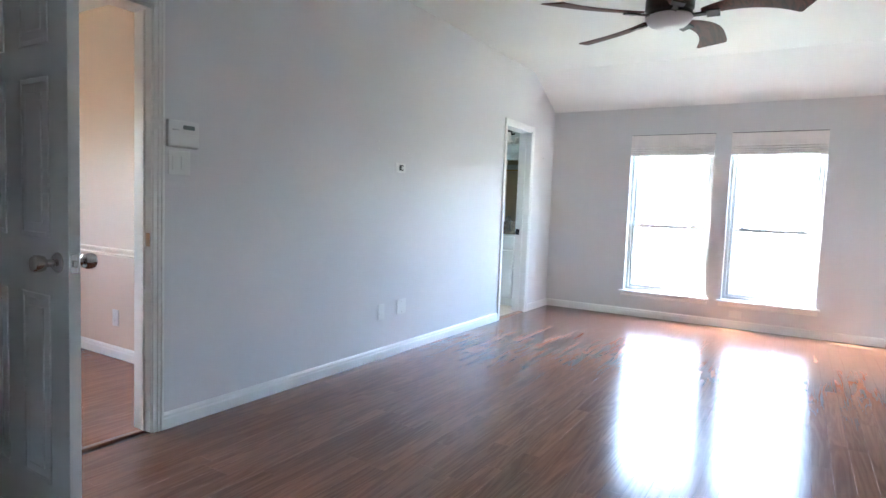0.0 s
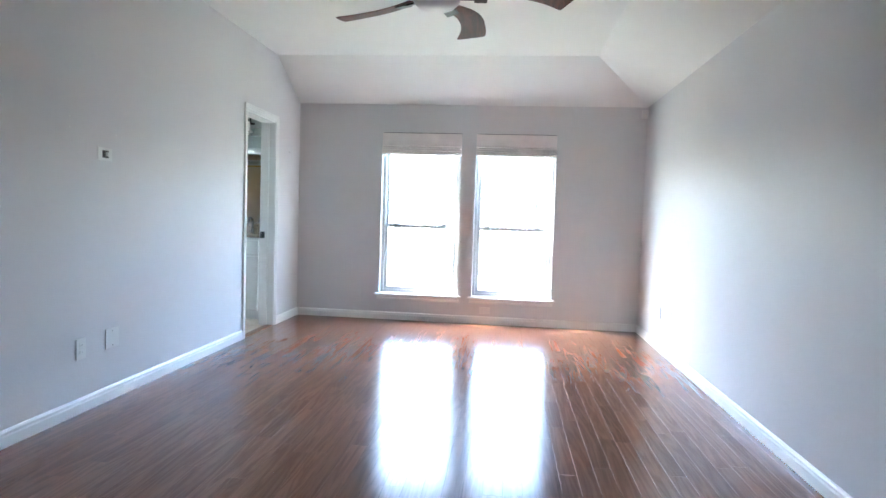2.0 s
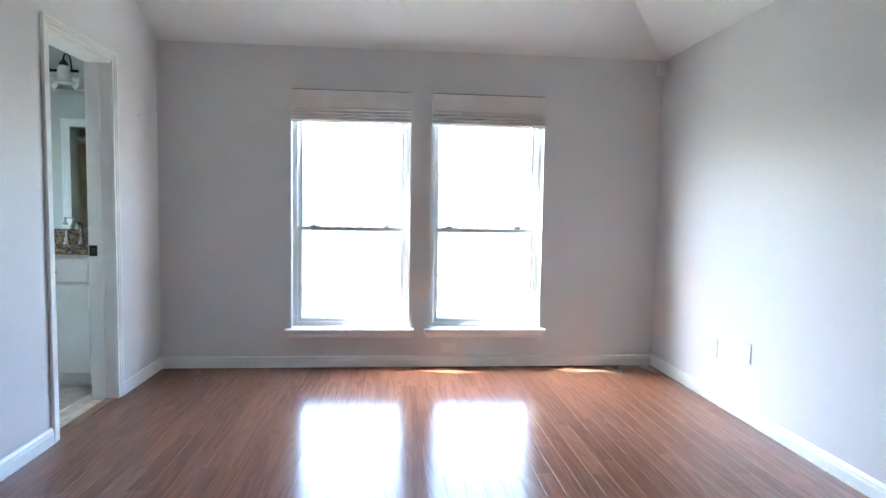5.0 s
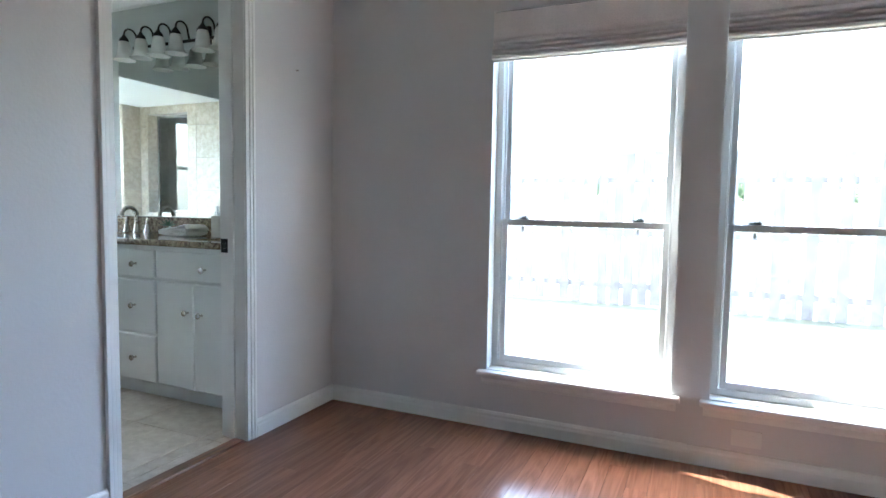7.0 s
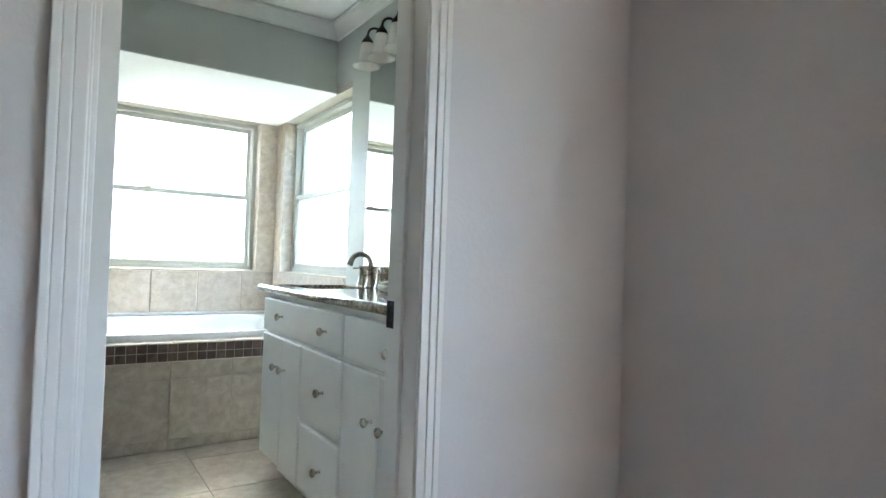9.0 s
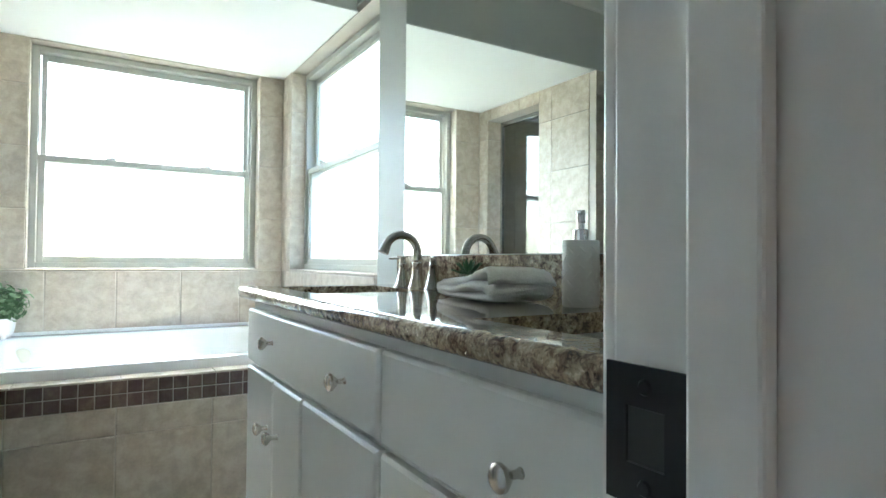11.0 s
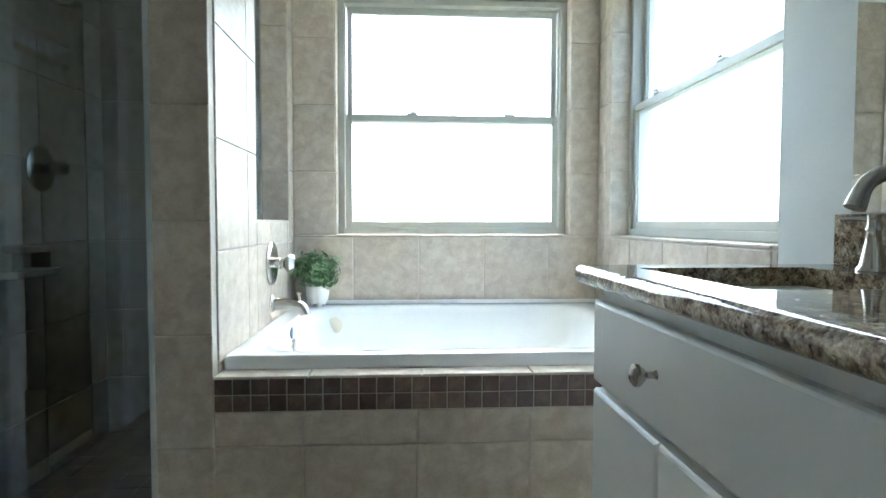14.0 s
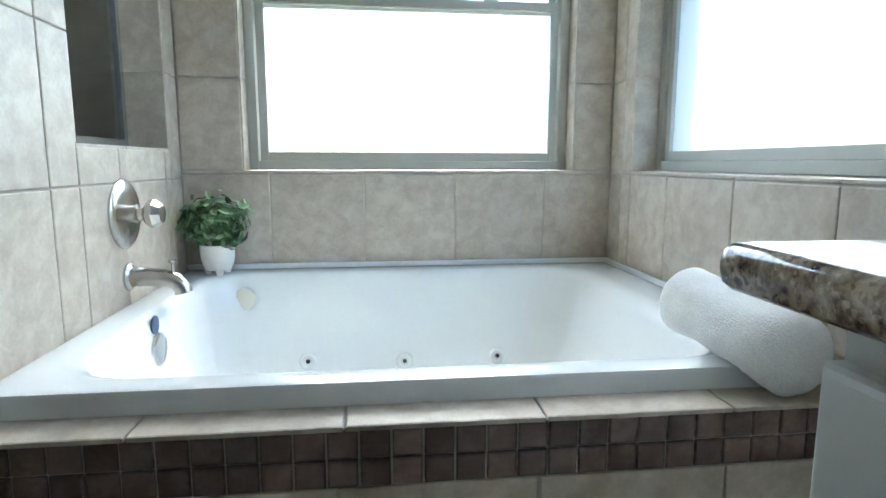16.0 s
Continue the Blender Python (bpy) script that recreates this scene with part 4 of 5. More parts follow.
    # window recesses: lining tiles
    for (o, uu, vv, regs, us, vs) in (((0, BW[0], 0), (-1, 0, 0), (0, 0, 1), [(-XT, -XT + 0.075, BW[2], BW[3])], [-XT, -XT + 0.075], bz),
                                      ((0, BW[1], 0), (1, 0, 0), (0, 0, 1), [(XT - 0.075, XT, BW[2], BW[3])], [XT - 0.075, XT], bz),
                                      ((0, 0, BW[2] - 0.004), (1, 0, 0), (0, 1, 0), [(XT - 0.075, XT + 0.004, BW[0], BW[1])], [XT - 0.075, XT + 0.004], by)):
        lay_tiles(tub_wall, o, uu, vv, regs, us, vs, TILE, depth=0.004)
    nx = sorted(steps(-5.36, 0.308, 5) + [XT])
    lay_tiles(north_t, (0, YN + 0.006, 0), (1, 0, 0), (0, 0, 1), [(XT, SW[0], 0.56, ZSOF), (SW[0], SW[1], 0.56, SW[2])], nx + [SW[1] + 0.1], bz, TILE)
    lay_tiles(north_t, (SW[0], 0, 0), (0, 1, 0), (0, 0, 1), [(YN, YN + 0.085, SW[2], SW[3])], [YN, YN + 0.085], bz, TILE, depth=0.004)
    lay_tiles(north_t, (0, 0, SW[2] - 0.004), (1, 0, 0), (0, 1, 0), [(SW[0], SW[1], YN - 0.004, YN + 0.085)], nx, [YN - 0.004, YN + 0.085], TILE, depth=0.004)
    setting("window_return", boxes((SW[1] - 0.004, SW[1] - 0.0005, YN + 0.0, YN + 0.085, SW[2], SW[3])), BATHWALL, "painted side of the window recess", "window reveal")
    # shower end wall, floor and curb
    lay_tiles(shower_s, (0, YB - 0.006, 0), (-1, 0, 0), (0, 0, 1), [(-XTUB, -XT, 0, ZSOF)], sorted(-t for t in tx) + [5.43], tz, TILE)
    sf = setting("shower_floor", boxes((XT, XTUB - 0.10, YB, SY0, -0.05, 0.02)), GROUT, "small brown mosaic shower floor", "shower floor")
    lay_tiles(sf, (0, 0, 0.02), (1, 0, 0), (0, 1, 0), [(XT, XTUB - 0.10, YB, SY0)], steps(XT, 0.10, 12), steps(YB, 0.10, 9), MOSAIC, depth=0.004)
    cb = setting("shower_curb", boxes((XTUB - 0.10, XTUB - 0.006, YB, SY0, -0.05, 0.094)), GROUT, "tiled shower curb", "shower curb")
    lay_tiles(cb, (XTUB - 0.006, 0, 0), (0, 1, 0), (0, 0, 1), [(YB, SY0, 0, 0.10)], steps(YB, 0.308, 4), [0, 0.10], TILE)
    lay_tiles(cb, (0, 0, 0.094), (1, 0, 0), (0, 1, 0), [(XTUB - 0.10, XTUB, YB, SY0)], [XTUB - 0.10, XTUB], steps(YB, 0.308, 4), TILE)
    fl = setting("bath_floor", boxes((XT, XBE + 0.075, YB - 0.02, YN, -0.06, -0.008)), GROUT, "pale beige stone-look tile floor", "floor")
    lay_tiles(fl, (0, 0, -0.008), (1, 0, 0), (0, 1, 0), [(XTUB, XBE, YB, YN), (XBE, XBE + 0.07, DY0 + 0.016, DY1 - 0.016)], steps(-4.59, 0.46, 6) + [XBE + 0.08], steps(5.82 - 0.46 * 4, 0.46, 7), FLOORTILE, gap=0.004)
    setting("threshold", boxes((XBE + 0.070, XL - 0.003, DY0 + 0.016, DY1 - 0.016, -0.03, 0.007), bevel=0.004), OAKTRIM, "worn wooden threshold between hardwood and tile", "threshold")
    # closet behind the south wall
    casing("closet_casing", "y", YB, 1, -3.875, -3.16, 2.0, "white moulded casing round the dark closet doorway", 0.085)
    setting("closet_shell", boxes((-4.2, -2.5, 3.45, 3.50, 0, 2.4), (-4.25, -4.2, 3.45, YB - 0.14, 0, 2.4), (-2.5, -2.45, 3.45, YB - 0.14, 0, 2.4), (-4.25, -2.45, 3.45, YB - 0.14, 2.4, 2.45), (-4.25, -2.45, 3.45, YB - 0.14, -0.05, -0.003)), CLOSETWALL, "dim tan closet walls", "closet")
    sh = thing("closet_shelf", (-3.35, 3.6, 1.7), "white closet shelf with hanging rod", "shelf")
    part("board", boxes((-4.19, -2.51, 3.51, 3.80, 1.94, 1.96), (-4.19, -2.51, 3.51, 3.53, 1.86, 1.94)), TRIM, sh)
    part("rod", lathe(((0.016, -4.19), (0.016, -2.51)), (0, 3.77, 1.86), "x", 12), mat("brass", (0.60, 0.42, 0.20), 0.3, metal=1.0), sh, "brass hanging rod")
    part("post", lathe(((0.015, 0), (0.015, 1.84)), (-3.42, 3.77, 0), "z", 12), NICKEL, sh)
    hk = thing("robe_hook", (-4.17, YB, 1.78), "brushed nickel double robe hook on the painted wall", "hook")
    part("rose", lathe(((0.026, 0), (0.026, 0.006), (0.014, 0.014), (0.0, 0.015)), (-4.17, YB, 1.80), "y", 20), NICKEL, hk, smooth=True)
    part("hook", tube([(-4.17, YB + 0.012, 1.80), (-4.17, YB + 0.04, 1.79), (-4.17, YB + 0.05, 1.76), (-4.17, YB + 0.062, 1.752), (-4.17, YB + 0.072, 1.77)], [0.006, 0.006, 0.005, 0.006, 0.007]), NICKEL, hk, smooth=True)
    part("hook", tube([(-4.17, YB + 0.012, 1.805), (-4.17, YB + 0.04, 1.83), (-4.17, YB + 0.05, 1.855)], [0.006, 0.005, 0.008]), NICKEL, hk, smooth=True)
    # windows
    sash_window("window_3", "frosted single-hung window above the bathtub", "x", XT - 0.075, 1, BW[0] + 0.005, BW[1] - 0.005, BW[2] + 0.002, BW[3] - 0.004, 1.476, BATHALU, FROST, FROST, (0.32, 0.75))
    sash_window("window_4", "frosted single-hung window in the side of the tub alcove", "y", YN + 0.082, -1, SW[0] + 0.005, SW[1] - 0.005, SW[2] + 0.002, SW[3] - 0.004, 1.476, BATHALU, FROST, FROST, (0.22, 0.62))


def shower_fittings():
    d = thing("shower_door", (XTUB - 0.05, 4.7, 0.1), "clear shower door in a slim bright metal frame", "shower door")
    x, y0, y1 = XTUB - 0.045, YB + 0.002, SY0 - 0.002
    part("frame", boxes((x - 0.014, x + 0.014, y0, y0 + 0.026, 0.102, 1.86), (x - 0.014, x + 0.014, y1 - 0.026, y1, 0.102, 1.86), (x - 0.016, x + 0.016, y0 + 0.026, y1 - 0.026, 1.83, 1.86), (x - 0.016, x + 0.016, y0 + 0.026, y1 - 0.026, 0.102, 0.128), bevel=0.003), SHOWERALU, d)
    part("pane", boxes((x - 0.003, x + 0.003, y0 + 0.024, y1 - 0.024, 0.126, 1.832)), SHOWERGLASS, d)
    v = thing("shower_valve", (-5.0, YB, 1.18), "round brushed nickel shower valve with lever", "shower valve")
    part("plate", lathe(((0.085, 0.0), (0.085, 0.004), (0.070, 0.010), (0.025, 0.014), (0.0, 0.014)), (-5.0, YB, 1.18), "y"), NICKEL, v, smooth=True)
    part("lever", lathe(((0.018, 0.012), (0.018, 0.045), (0.026, 0.05), (0.026, 0.085), (0.020, 0.095), (0.0, 0.096)), (-5.0, YB, 1.18), "y", 10), NICKEL, v)
    h = thing("wall_shower", (-4.9, YB, 1.74), "small nickel shower head on a bent arm", "shower head")
    part("arm", tube([(-4.92, YB, 1.90), (-4.92, YB + 0.07, 1.905), (-4.92, YB + 0.12, 1.87), (-4.92, YB + 0.15, 1.82)], 0.010), NICKEL, h, smooth=True)
    part("head", lathe(((0.012, 0.055), (0.016, 0.03), (0.038, 0.012), (0.040, 0.0), (0.0, 0.0)), (-4.92, YB + 0.165, 1.755)), NICKEL, h, smooth=True)
    s = thing("soap_shelf", (-4.82, YB, 0.8), "tiled two-tier soap shelf on the shower wall", "soap shelf")
    for z in (0.875, 0.79):
        part("shelf", boxes((-4.95, -4.72, YB, YB + 0.09, z, z + 0.025), bevel=0.004), TILE, s)
    for x in (-4.95, -4.74):
        part("cheek", boxes((x, x + 0.02, YB, YB + 0.07, 0.8155, 0.8745), bevel=0.004), TILE, s)


def rrect(x0, x1, y0, y1, r, z, n=8):
    pts = []
    for cx, cy, a in ((x1 - r, y1 - r, 0), (x0 + r, y1 - r, 90), (x0 + r, y0 + r, 180), (x1 - r, y0 + r, 270)):
        for k in range(n + 1):
            t = radians(a + 90 * k / n)
            pts.append((cx + r * math.cos(t), cy + r * math.sin(t), z))
    return pts


def loft(loops, close=True, cap=True):
    bm = bmesh.new()
    rings = [[bm.verts.new(p) for p in lp] for lp in loops]
    n = len(rings[0])
    for a, b in zip(rings, rings[1:]):
        for k in range(n):
            bm.faces.new((a[k], a[(k + 1) % n], b[(k + 1) % n], b[k]))
    if cap:
        bm.faces.new(rings[-1])
    bmesh.ops.recalc_face_normals(bm, faces=bm.faces)
    return bm


def bathtub():
    ZR = 0.603
    dk = setting("tub_deck", boxes((XT, XTUB - 0.006, SY1, YN, 0, 0.12), (XTUB - 0.10, XTUB - 0.006, SY1, YN, 0.12, 0.557)), GROUT, "tiled tub front with a dark mosaic border", "tub surround")
    fy = steps(5.43 - 0.313, 0.313, 6)
    lay_tiles(dk, (XTUB - 0.006, 0, 0), (0, 1, 0), (0, 0, 1), [(SY1, YN, 0, 0.368), (SY1, YN, 0.368, 0.464)], fy, [0.055, 0.368, 0.464], TILE)
    lay_tiles(dk, (XTUB - 0.006, 0, 0), (0, 1, 0), (0, 0, 1), [(SY1, YN, 0, 0.055)], fy, [0.0, 0.055], TILE)
    lay_tiles(dk, (XTUB - 0.006, 0, 0), (0, 1, 0), (0, 0, 1), [(SY1, YN, 0.464, 0.557)], steps(SY1, 0.0487, 30), [0.464, 0.5105, 0.557], MOSAIC, name="mosaic_tile")
    lay_tiles(dk, (0, 0, 0.557), (1, 0, 0), (0, 1, 0), [(XTUB - 0.10, XTUB + 0.002, SY1, YN)], [XTUB - 0.10, XTUB + 0.002], steps(5.445 - 0.31, 0.31, 6), TILE)
    tub = thing("bathtub", ((XT + XTUB) / 2, 5.9, 0.12), "white acrylic whirlpool bathtub with a wide rim", "bathtub")
    xa, xb, ya, yb = XT + 0.003, XTUB - 0.075, SY1 + 0.003, YN - 0.003
    loops = [rrect(xa, xb, ya, yb, 0.012, 0.5635), rrect(xa, xb, ya, yb, 0.012, ZR - 0.010), rrect(xa + 0.004, xb - 0.004, ya + 0.004, yb - 0.004, 0.012, ZR - 0.002),
             rrect(xa + 0.012, xb - 0.012, ya + 0.012, yb - 0.012, 0.014, ZR)]
    ix0, ix1, iy0, iy1 = xa + 0.075, xb - 0.055, ya + 0.070, yb - 0.10
    for g, z, r in ((0.000, ZR, 0.13), (0.010, ZR - 0.003, 0.13), (0.018, ZR - 0.012, 0.13), (0.025, ZR - 0.03, 0.13), (0.045, 0.45, 0.13), (0.075, 0.27, 0.14), (0.105, 0.20, 0.15), (0.17, 0.175, 0.14)):
        loops.append(rrect(ix0 + g * 0.8, ix1 - g * 0.8, iy0 + g * 1.1, iy1 - g * 2.2, r, z))
    part("shell", loft(loops), ACRYLIC, tub, smooth=True)
    # raised tile flange at the walls
    part("flange", boxes((xa, xa + 0.010, ya, yb, ZR + 0.0005, ZR + 0.018), (xa + 0.010, xb - 0.01, yb - 0.010, yb, ZR + 0.0005, ZR + 0.018), bevel=0.003), ACRYLIC, tub)
    for y, z in ((5.586, 0.322), (5.894, 0.312), (6.201, 0.318)):
        j = part("jet", lathe(((0.028, 0.0), (0.028, 0.006), (0.022, 0.011), (0.012, 0.010), (0.009, 0.004), (0.0, 0.004)), (ix0 + 0.056, y, z), "x", 22), ACRYLIC, tub, smooth=True)
        part("nozzle", lathe(((0.007, 0.0), (0.006, 0.004), (0.0, 0.004)), (ix0 + 0.0605, y, z), "x", 12), DARK, j)
    part("suction_cap", lathe(((0.036, 0.0), (0.036, 0.006), (0.030, 0.010), (0.0, 0.011)), (ix0 + 0.030, 5.392, 0.522), "x", 24), mat("ivory_plastic", (0.74, 0.70, 0.58), 0.3), tub, "ivory plastic suction cover", smooth=True)
    part("overflow_plate", lathe(((0.040, 0.0), (0.040, 0.006), (0.034, 0.010), (0.0, 0.012)), (-4.860, iy0 + 0.036, 0.522), "y", 24), CHROME, tub, "round chrome overflow plate", smooth=True)
    part("badge", lathe(((0.022, 0.0), (0.022, 0.004), (0.0, 0.005)), (-4.870, iy0 + 0.028, 0.578), "y", 20), mat("blue_badge", (0.12, 0.17, 0.26), 0.25), tub, "small round blue-grey badge", smooth=True)
    v = thing("tub_valve", (-5.0, SY1, 0.825), "brushed nickel tub valve with a faceted knob", "tub valve")
    part("plate", lathe(((0.086, 0.0), (0.086, 0.005), (0.078, 0.011), (0.050, 0.012), (0.024, 0.016), (0.0, 0.016)), (-5.0, SY1, 0.825), "y"), NICKEL, v, smooth=True)
    part("stem", lathe(((0.021, 0.014), (0.021, 0.030), (0.024, 0.031), (0.024, 0.036), (0.017, 0.038), (0.017, 0.050)), (-5.0, SY1, 0.825), "y", 18), NICKEL, v, smooth=True)
    part("knob", lathe(((0.018, 0.048), (0.034, 0.060), (0.036, 0.074), (0.024, 0.092), (0.0, 0.094)), (-5.0, SY1, 0.825), "y", 8), NICKEL, v, "faceted brushed nickel knob")
    s = thing("tub_spout", (-5.0, SY1, 0.655), "brushed nickel tub spout with pull-up diverter", "tub spout")
    part("spout", tube([(-5.0, SY1, 0.668), (-5.0, SY1 + 0.04, 0.668), (-5.0, SY1 + 0.08, 0.665), (-5.0, SY1 + 0.112, 0.656), (-5.0, SY1 + 0.127, 0.638), (-5.0, SY1 + 0.130, 0.625)], [0.026, 0.024, 0.022, 0.021, 0.021, 0.022], 20), NICKEL, s, smooth=True)
    part("flange", lathe(((0.034, 0.0), (0.034, 0.006), (0.026, 0.012)), (-5.0, SY1, 0.668), "y", 22), NICKEL, s, smooth=True)
    part("diverter", lathe(((0.005, 0.0), (0.005, 0.026), (0.010, 0.028), (0.010, 0.035), (0.0, 0.037)), (-5.0, SY1 + 0.108, 0.674)), NICKEL, s, smooth=True)


def leaf_bush(bm, c, r, count, size, squash=1.0, seed=3):
    rng = random.Random(seed)
    for _ in range(count):
        d = Vector((rng.gauss(0, 1), rng.gauss(0, 1), rng.gauss(0.25, 0.9))).normalized()
        p = Vector(c) + Vector((d.x, d.y, d.z * squash)) * r * rng.uniform(0.55, 1.08)
        s = size * rng.uniform(0.6, 1.25)
        a = d.cross(Vector((rng.uniform(-1, 1), rng.uniform(-1, 1), rng.uniform(-1, 1)))).normalized()
        b = (d + Vector((rng.uniform(-.7, .7), rng.uniform(-.7, .7), rng.uniform(-.2, .9)))).cross(a).normalized()
        up = a.cross(b) * 0.18 * s
        k = [bm.verts.new(p - b * s), bm.verts.new(p - b * s * 0.3 + a * s * 0.52 + up), bm.verts.new(p + b * s * 0.6 + a * s * 0.4 + up), bm.verts.new(p + b * s),
             bm.verts.new(p + b * s * 0.6 - a * s * 0.4 + up), bm.verts.new(p - b * s * 0.3 - a * s * 0.52 + up)]
        m = bm.verts.new(p + b * s * 0.1 - up * 0.3)
        for i in range(6):
            bm.faces.new((m, k[i], k[(i + 1) % 6]))


def plants():
    c = (-5.372, 5.312)
    z = 0.6035
    em = thing("potted_plant", (*c, z), "bushy green plant in a white footed pot on the tub", "potted plant")
    pot = part("pot", lathe(((0.0, z + 0.014), (0.034, z + 0.014), (0.046, z + 0.03), (0.051, z + 0.055), (0.052, z + 0.092), (0.048, z + 0.094), (0.046, z + 0.08), (0.0, z + 0.08)), (*c, 0)), CERAMIC, em, "white ribbed ceramic pot", smooth=True)
    for k in range(3):
        a = radians(20 + 120 * k)
        part("foot", lathe(((0.009, 0.0), (0.013, 0.012), (0.013, 0.02)), (c[0] + 0.033 * math.cos(a), c[1] + 0.033 * math.sin(a), z), seg=10), CERAMIC, pot, smooth=True)
    part("soil", lathe(((0.046, z + 0.081), (0.0, z + 0.086)), (*c, 0)), SOIL, em)
    st = bmesh.new()
    rng = random.Random(8)
    for k in range(26):
        a, e = rng.uniform(0, 6.28), rng.uniform(0.35, 1.4)
        d = Vector((math.cos(a) * math.cos(e), math.sin(a) * math.cos(e), math.sin(e)))
        p = Vector((*c, z + 0.085))
        tube([p, p + d * 0.05 + Vector((0, 0, 0.02)), p + d * rng.uniform(0.09, 0.13) + Vector((0, 0, 0.02))], [0.0016, 0.0013, 0.001], 5, bm=st)
    part("stems", st, LEAF, em)
    b1, b2 = bmesh.new(), bmesh.new()
    leaf_bush(b1, (*c, z + 0.160), 0.098, 330, 0.0165, 0.85, 3)
    # second leaf set: paler, a little higher and further out
    leaf_bush(b2, (*c, z + 0.166), 0.106, 190, 0.0155, 0.85, 5)
    part("foliage", b1, LEAF, em)
    part("foliage", b2, LEAFPALE, em, "paler green leaves in the outer foliage")
    # succulent on the counter
    c, z = (-3.335, 6.54), CT + 0.0005
    em = thing("succulent", (*c, z), "tiny spiky green succulent in a small metal bucket", "potted plant")
    part("bucket", lathe(((0.0, z), (0.021, z), (0.027, z + 0.046), (0.029, z + 0.048), (0.026, z + 0.049), (0.025, z + 0.042), (0.0, z + 0.042)), (*c, 0)), CHROME, em, "small galvanised metal bucket", smooth=True)
    bm = bmesh.new()
    for ring, n, e, ln in ((0, 12, 0.3, 0.056), (1, 10, 0.75, 0.054), (2, 6, 1.2, 0.048)):
        for k in range(n):
            a = 6.283 * (k + 0.4 * ring) / n
            d = Vector((math.cos(a) * math.cos(e), math.sin(a) * math.cos(e), math.sin(e)))
            p = Vector((*c, z + 0.045))
            tube([p, p + d * ln * 0.5, p + d * ln * 0.85, p + d * ln], [0.004, 0.0055, 0.003, 0.0004], 6, bm=bm, flat=0.45)
    part("leaves", bm, SUCCULENT, em)
    d = part("soap_dish", lathe(((0.0, z), (0.024, z), (0.030, z + 0.012), (0.032, z + 0.024), (0.029, z + 0.025), (0.027, z + 0.014), (0.0, z + 0.010)), (-3.262, 6.555, 0)), CERAMIC, None, smooth=True)
    tagged(d, "small round white ceramic dish beside the succulent", "dish")


CT, CF, CX = 0.896, 6.050, -3.893        # counter top, front, end


def knob(parent, x, y, z):
    part("knob", lathe(((0.007, 0.0), (0.005, 0.004), (0.005, 0.014), (0.011, 0.020), (0.0165, 0.027), (0.0160, 0.032), (0.011, 0.036), (0.0, 0.037)), (x, y, z), "-y", 18), NICKEL, parent, "brushed nickel knob", smooth=True)


def vanity():
    em = thing("vanity_cabinet", (-3.06, 6.33, 0), "white painted double vanity cabinet with slab doors and drawers", "vanity cabinet")
    xl, xr, fy = -3.800, XBE - 0.014, 6.083
    part("carcass", boxes((xl, xr, fy, YN - 0.002, 0.10, CT - 0.037)), CABPAINT, em)
    part("toe_kick", boxes((xl + 0.01, xr, fy + 0.07, fy + 0.09, 0.0, 0.10)), CABPAINT, em)

    def front(name, x0, x1, z0, z1, knobs):
        bm = boxes((x0, x1, fy - 0.020, fy - 0.001, z0, z1))
        edges = [e for e in bm.edges if all(v.co.y < fy - 0.015 for v in e.verts)]
        bmesh.ops.bevel(bm, geom=edges, offset=0.006, segments=2, affect="EDGES", profile=0.35)
        ob = part(name, bm, CABPAINT, em)
        for x, z in knobs:
            knob(ob, x, fy - 0.020, z)
    g = 0.004
    front("drawer_front", xl + 0.002, -2.888, 0.684, 0.836, [(-3.522, 0.766), (-3.027, 0.759)])
    front("drawer_front", -2.874, -2.320, 0.684, 0.836, [(-2.516, 0.752)])
    front("door", xl + 0.002, -3.518 - g / 2, 0.105, 0.670, [(-3.563, 0.540)])
    front("door", -3.518 + g / 2, -3.291, 0.105, 0.670, [(-3.470, 0.540)])
    front("drawer_front", -3.279, -2.888, 0.377, 0.670, [(-3.040, 0.529)])
    front("drawer_front", -3.279, -2.888, 0.105, 0.365, [(-3.042, 0.237)])
    front("door", -2.874, -2.602 - g / 2, 0.105, 0.670, [(-2.640, 0.520)])
    front("door", -2.602 + g / 2, -2.320, 0.105, 0.670, [(-2.543, 0.514)])
    # counter with two undermount cut-outs and a rounded front
    top = thing("countertop", (-3.07, 6.3, CT - 0.035), "polished brown and gold granite vanity top with a rounded edge", "countertop")
    sinks = ((-3.790, -3.430), (-2.730, -2.365))
    sy0, sy1 = 6.145, 6.465
    bm = bmesh.new()
    th = 0.035
    x1 = XBE - 0.013
    # plan as strips round the cut-outs
    xs = [CX + 0.018, sinks[0][0], sinks[0][1], sinks[1][0], sinks[1][1], x1]
    ys = [CF + 0.018, sy0, sy1, YN - 0.001]
    for i, (p, q) in enumerate(zip(xs, xs[1:])):
        for j, (r, s) in enumerate(zip(ys, ys[1:])):
            if i in (1, 3) and j == 1:
                continue
            box(bm, p, q, r, s, CT - th, CT)
    bmesh.ops.remove_doubles(bm, verts=bm.verts, dist=1e-5)
    bm.verts.index_update()
    seen = {}
    for f in bm.faces:
        seen.setdefault(tuple(sorted(v.index for v in f.verts)), []).append(f)
    bmesh.ops.delete(bm, geom=[f for fs in seen.values() if len(fs) > 1 for f in fs], context="FACES_ONLY")
    part("slab", bm, GRANITE, top)
    # bullnose along front and free end, swept round the corner
    nose = [(0.0, 0.0), (0.010, -0.001), (0.016, -0.006), (0.018, -0.0145), (0.018, -0.0205), (0.016, -0.029), (0.010, -0.034), (0.0, -0.035)]
    bm = bmesh.new()
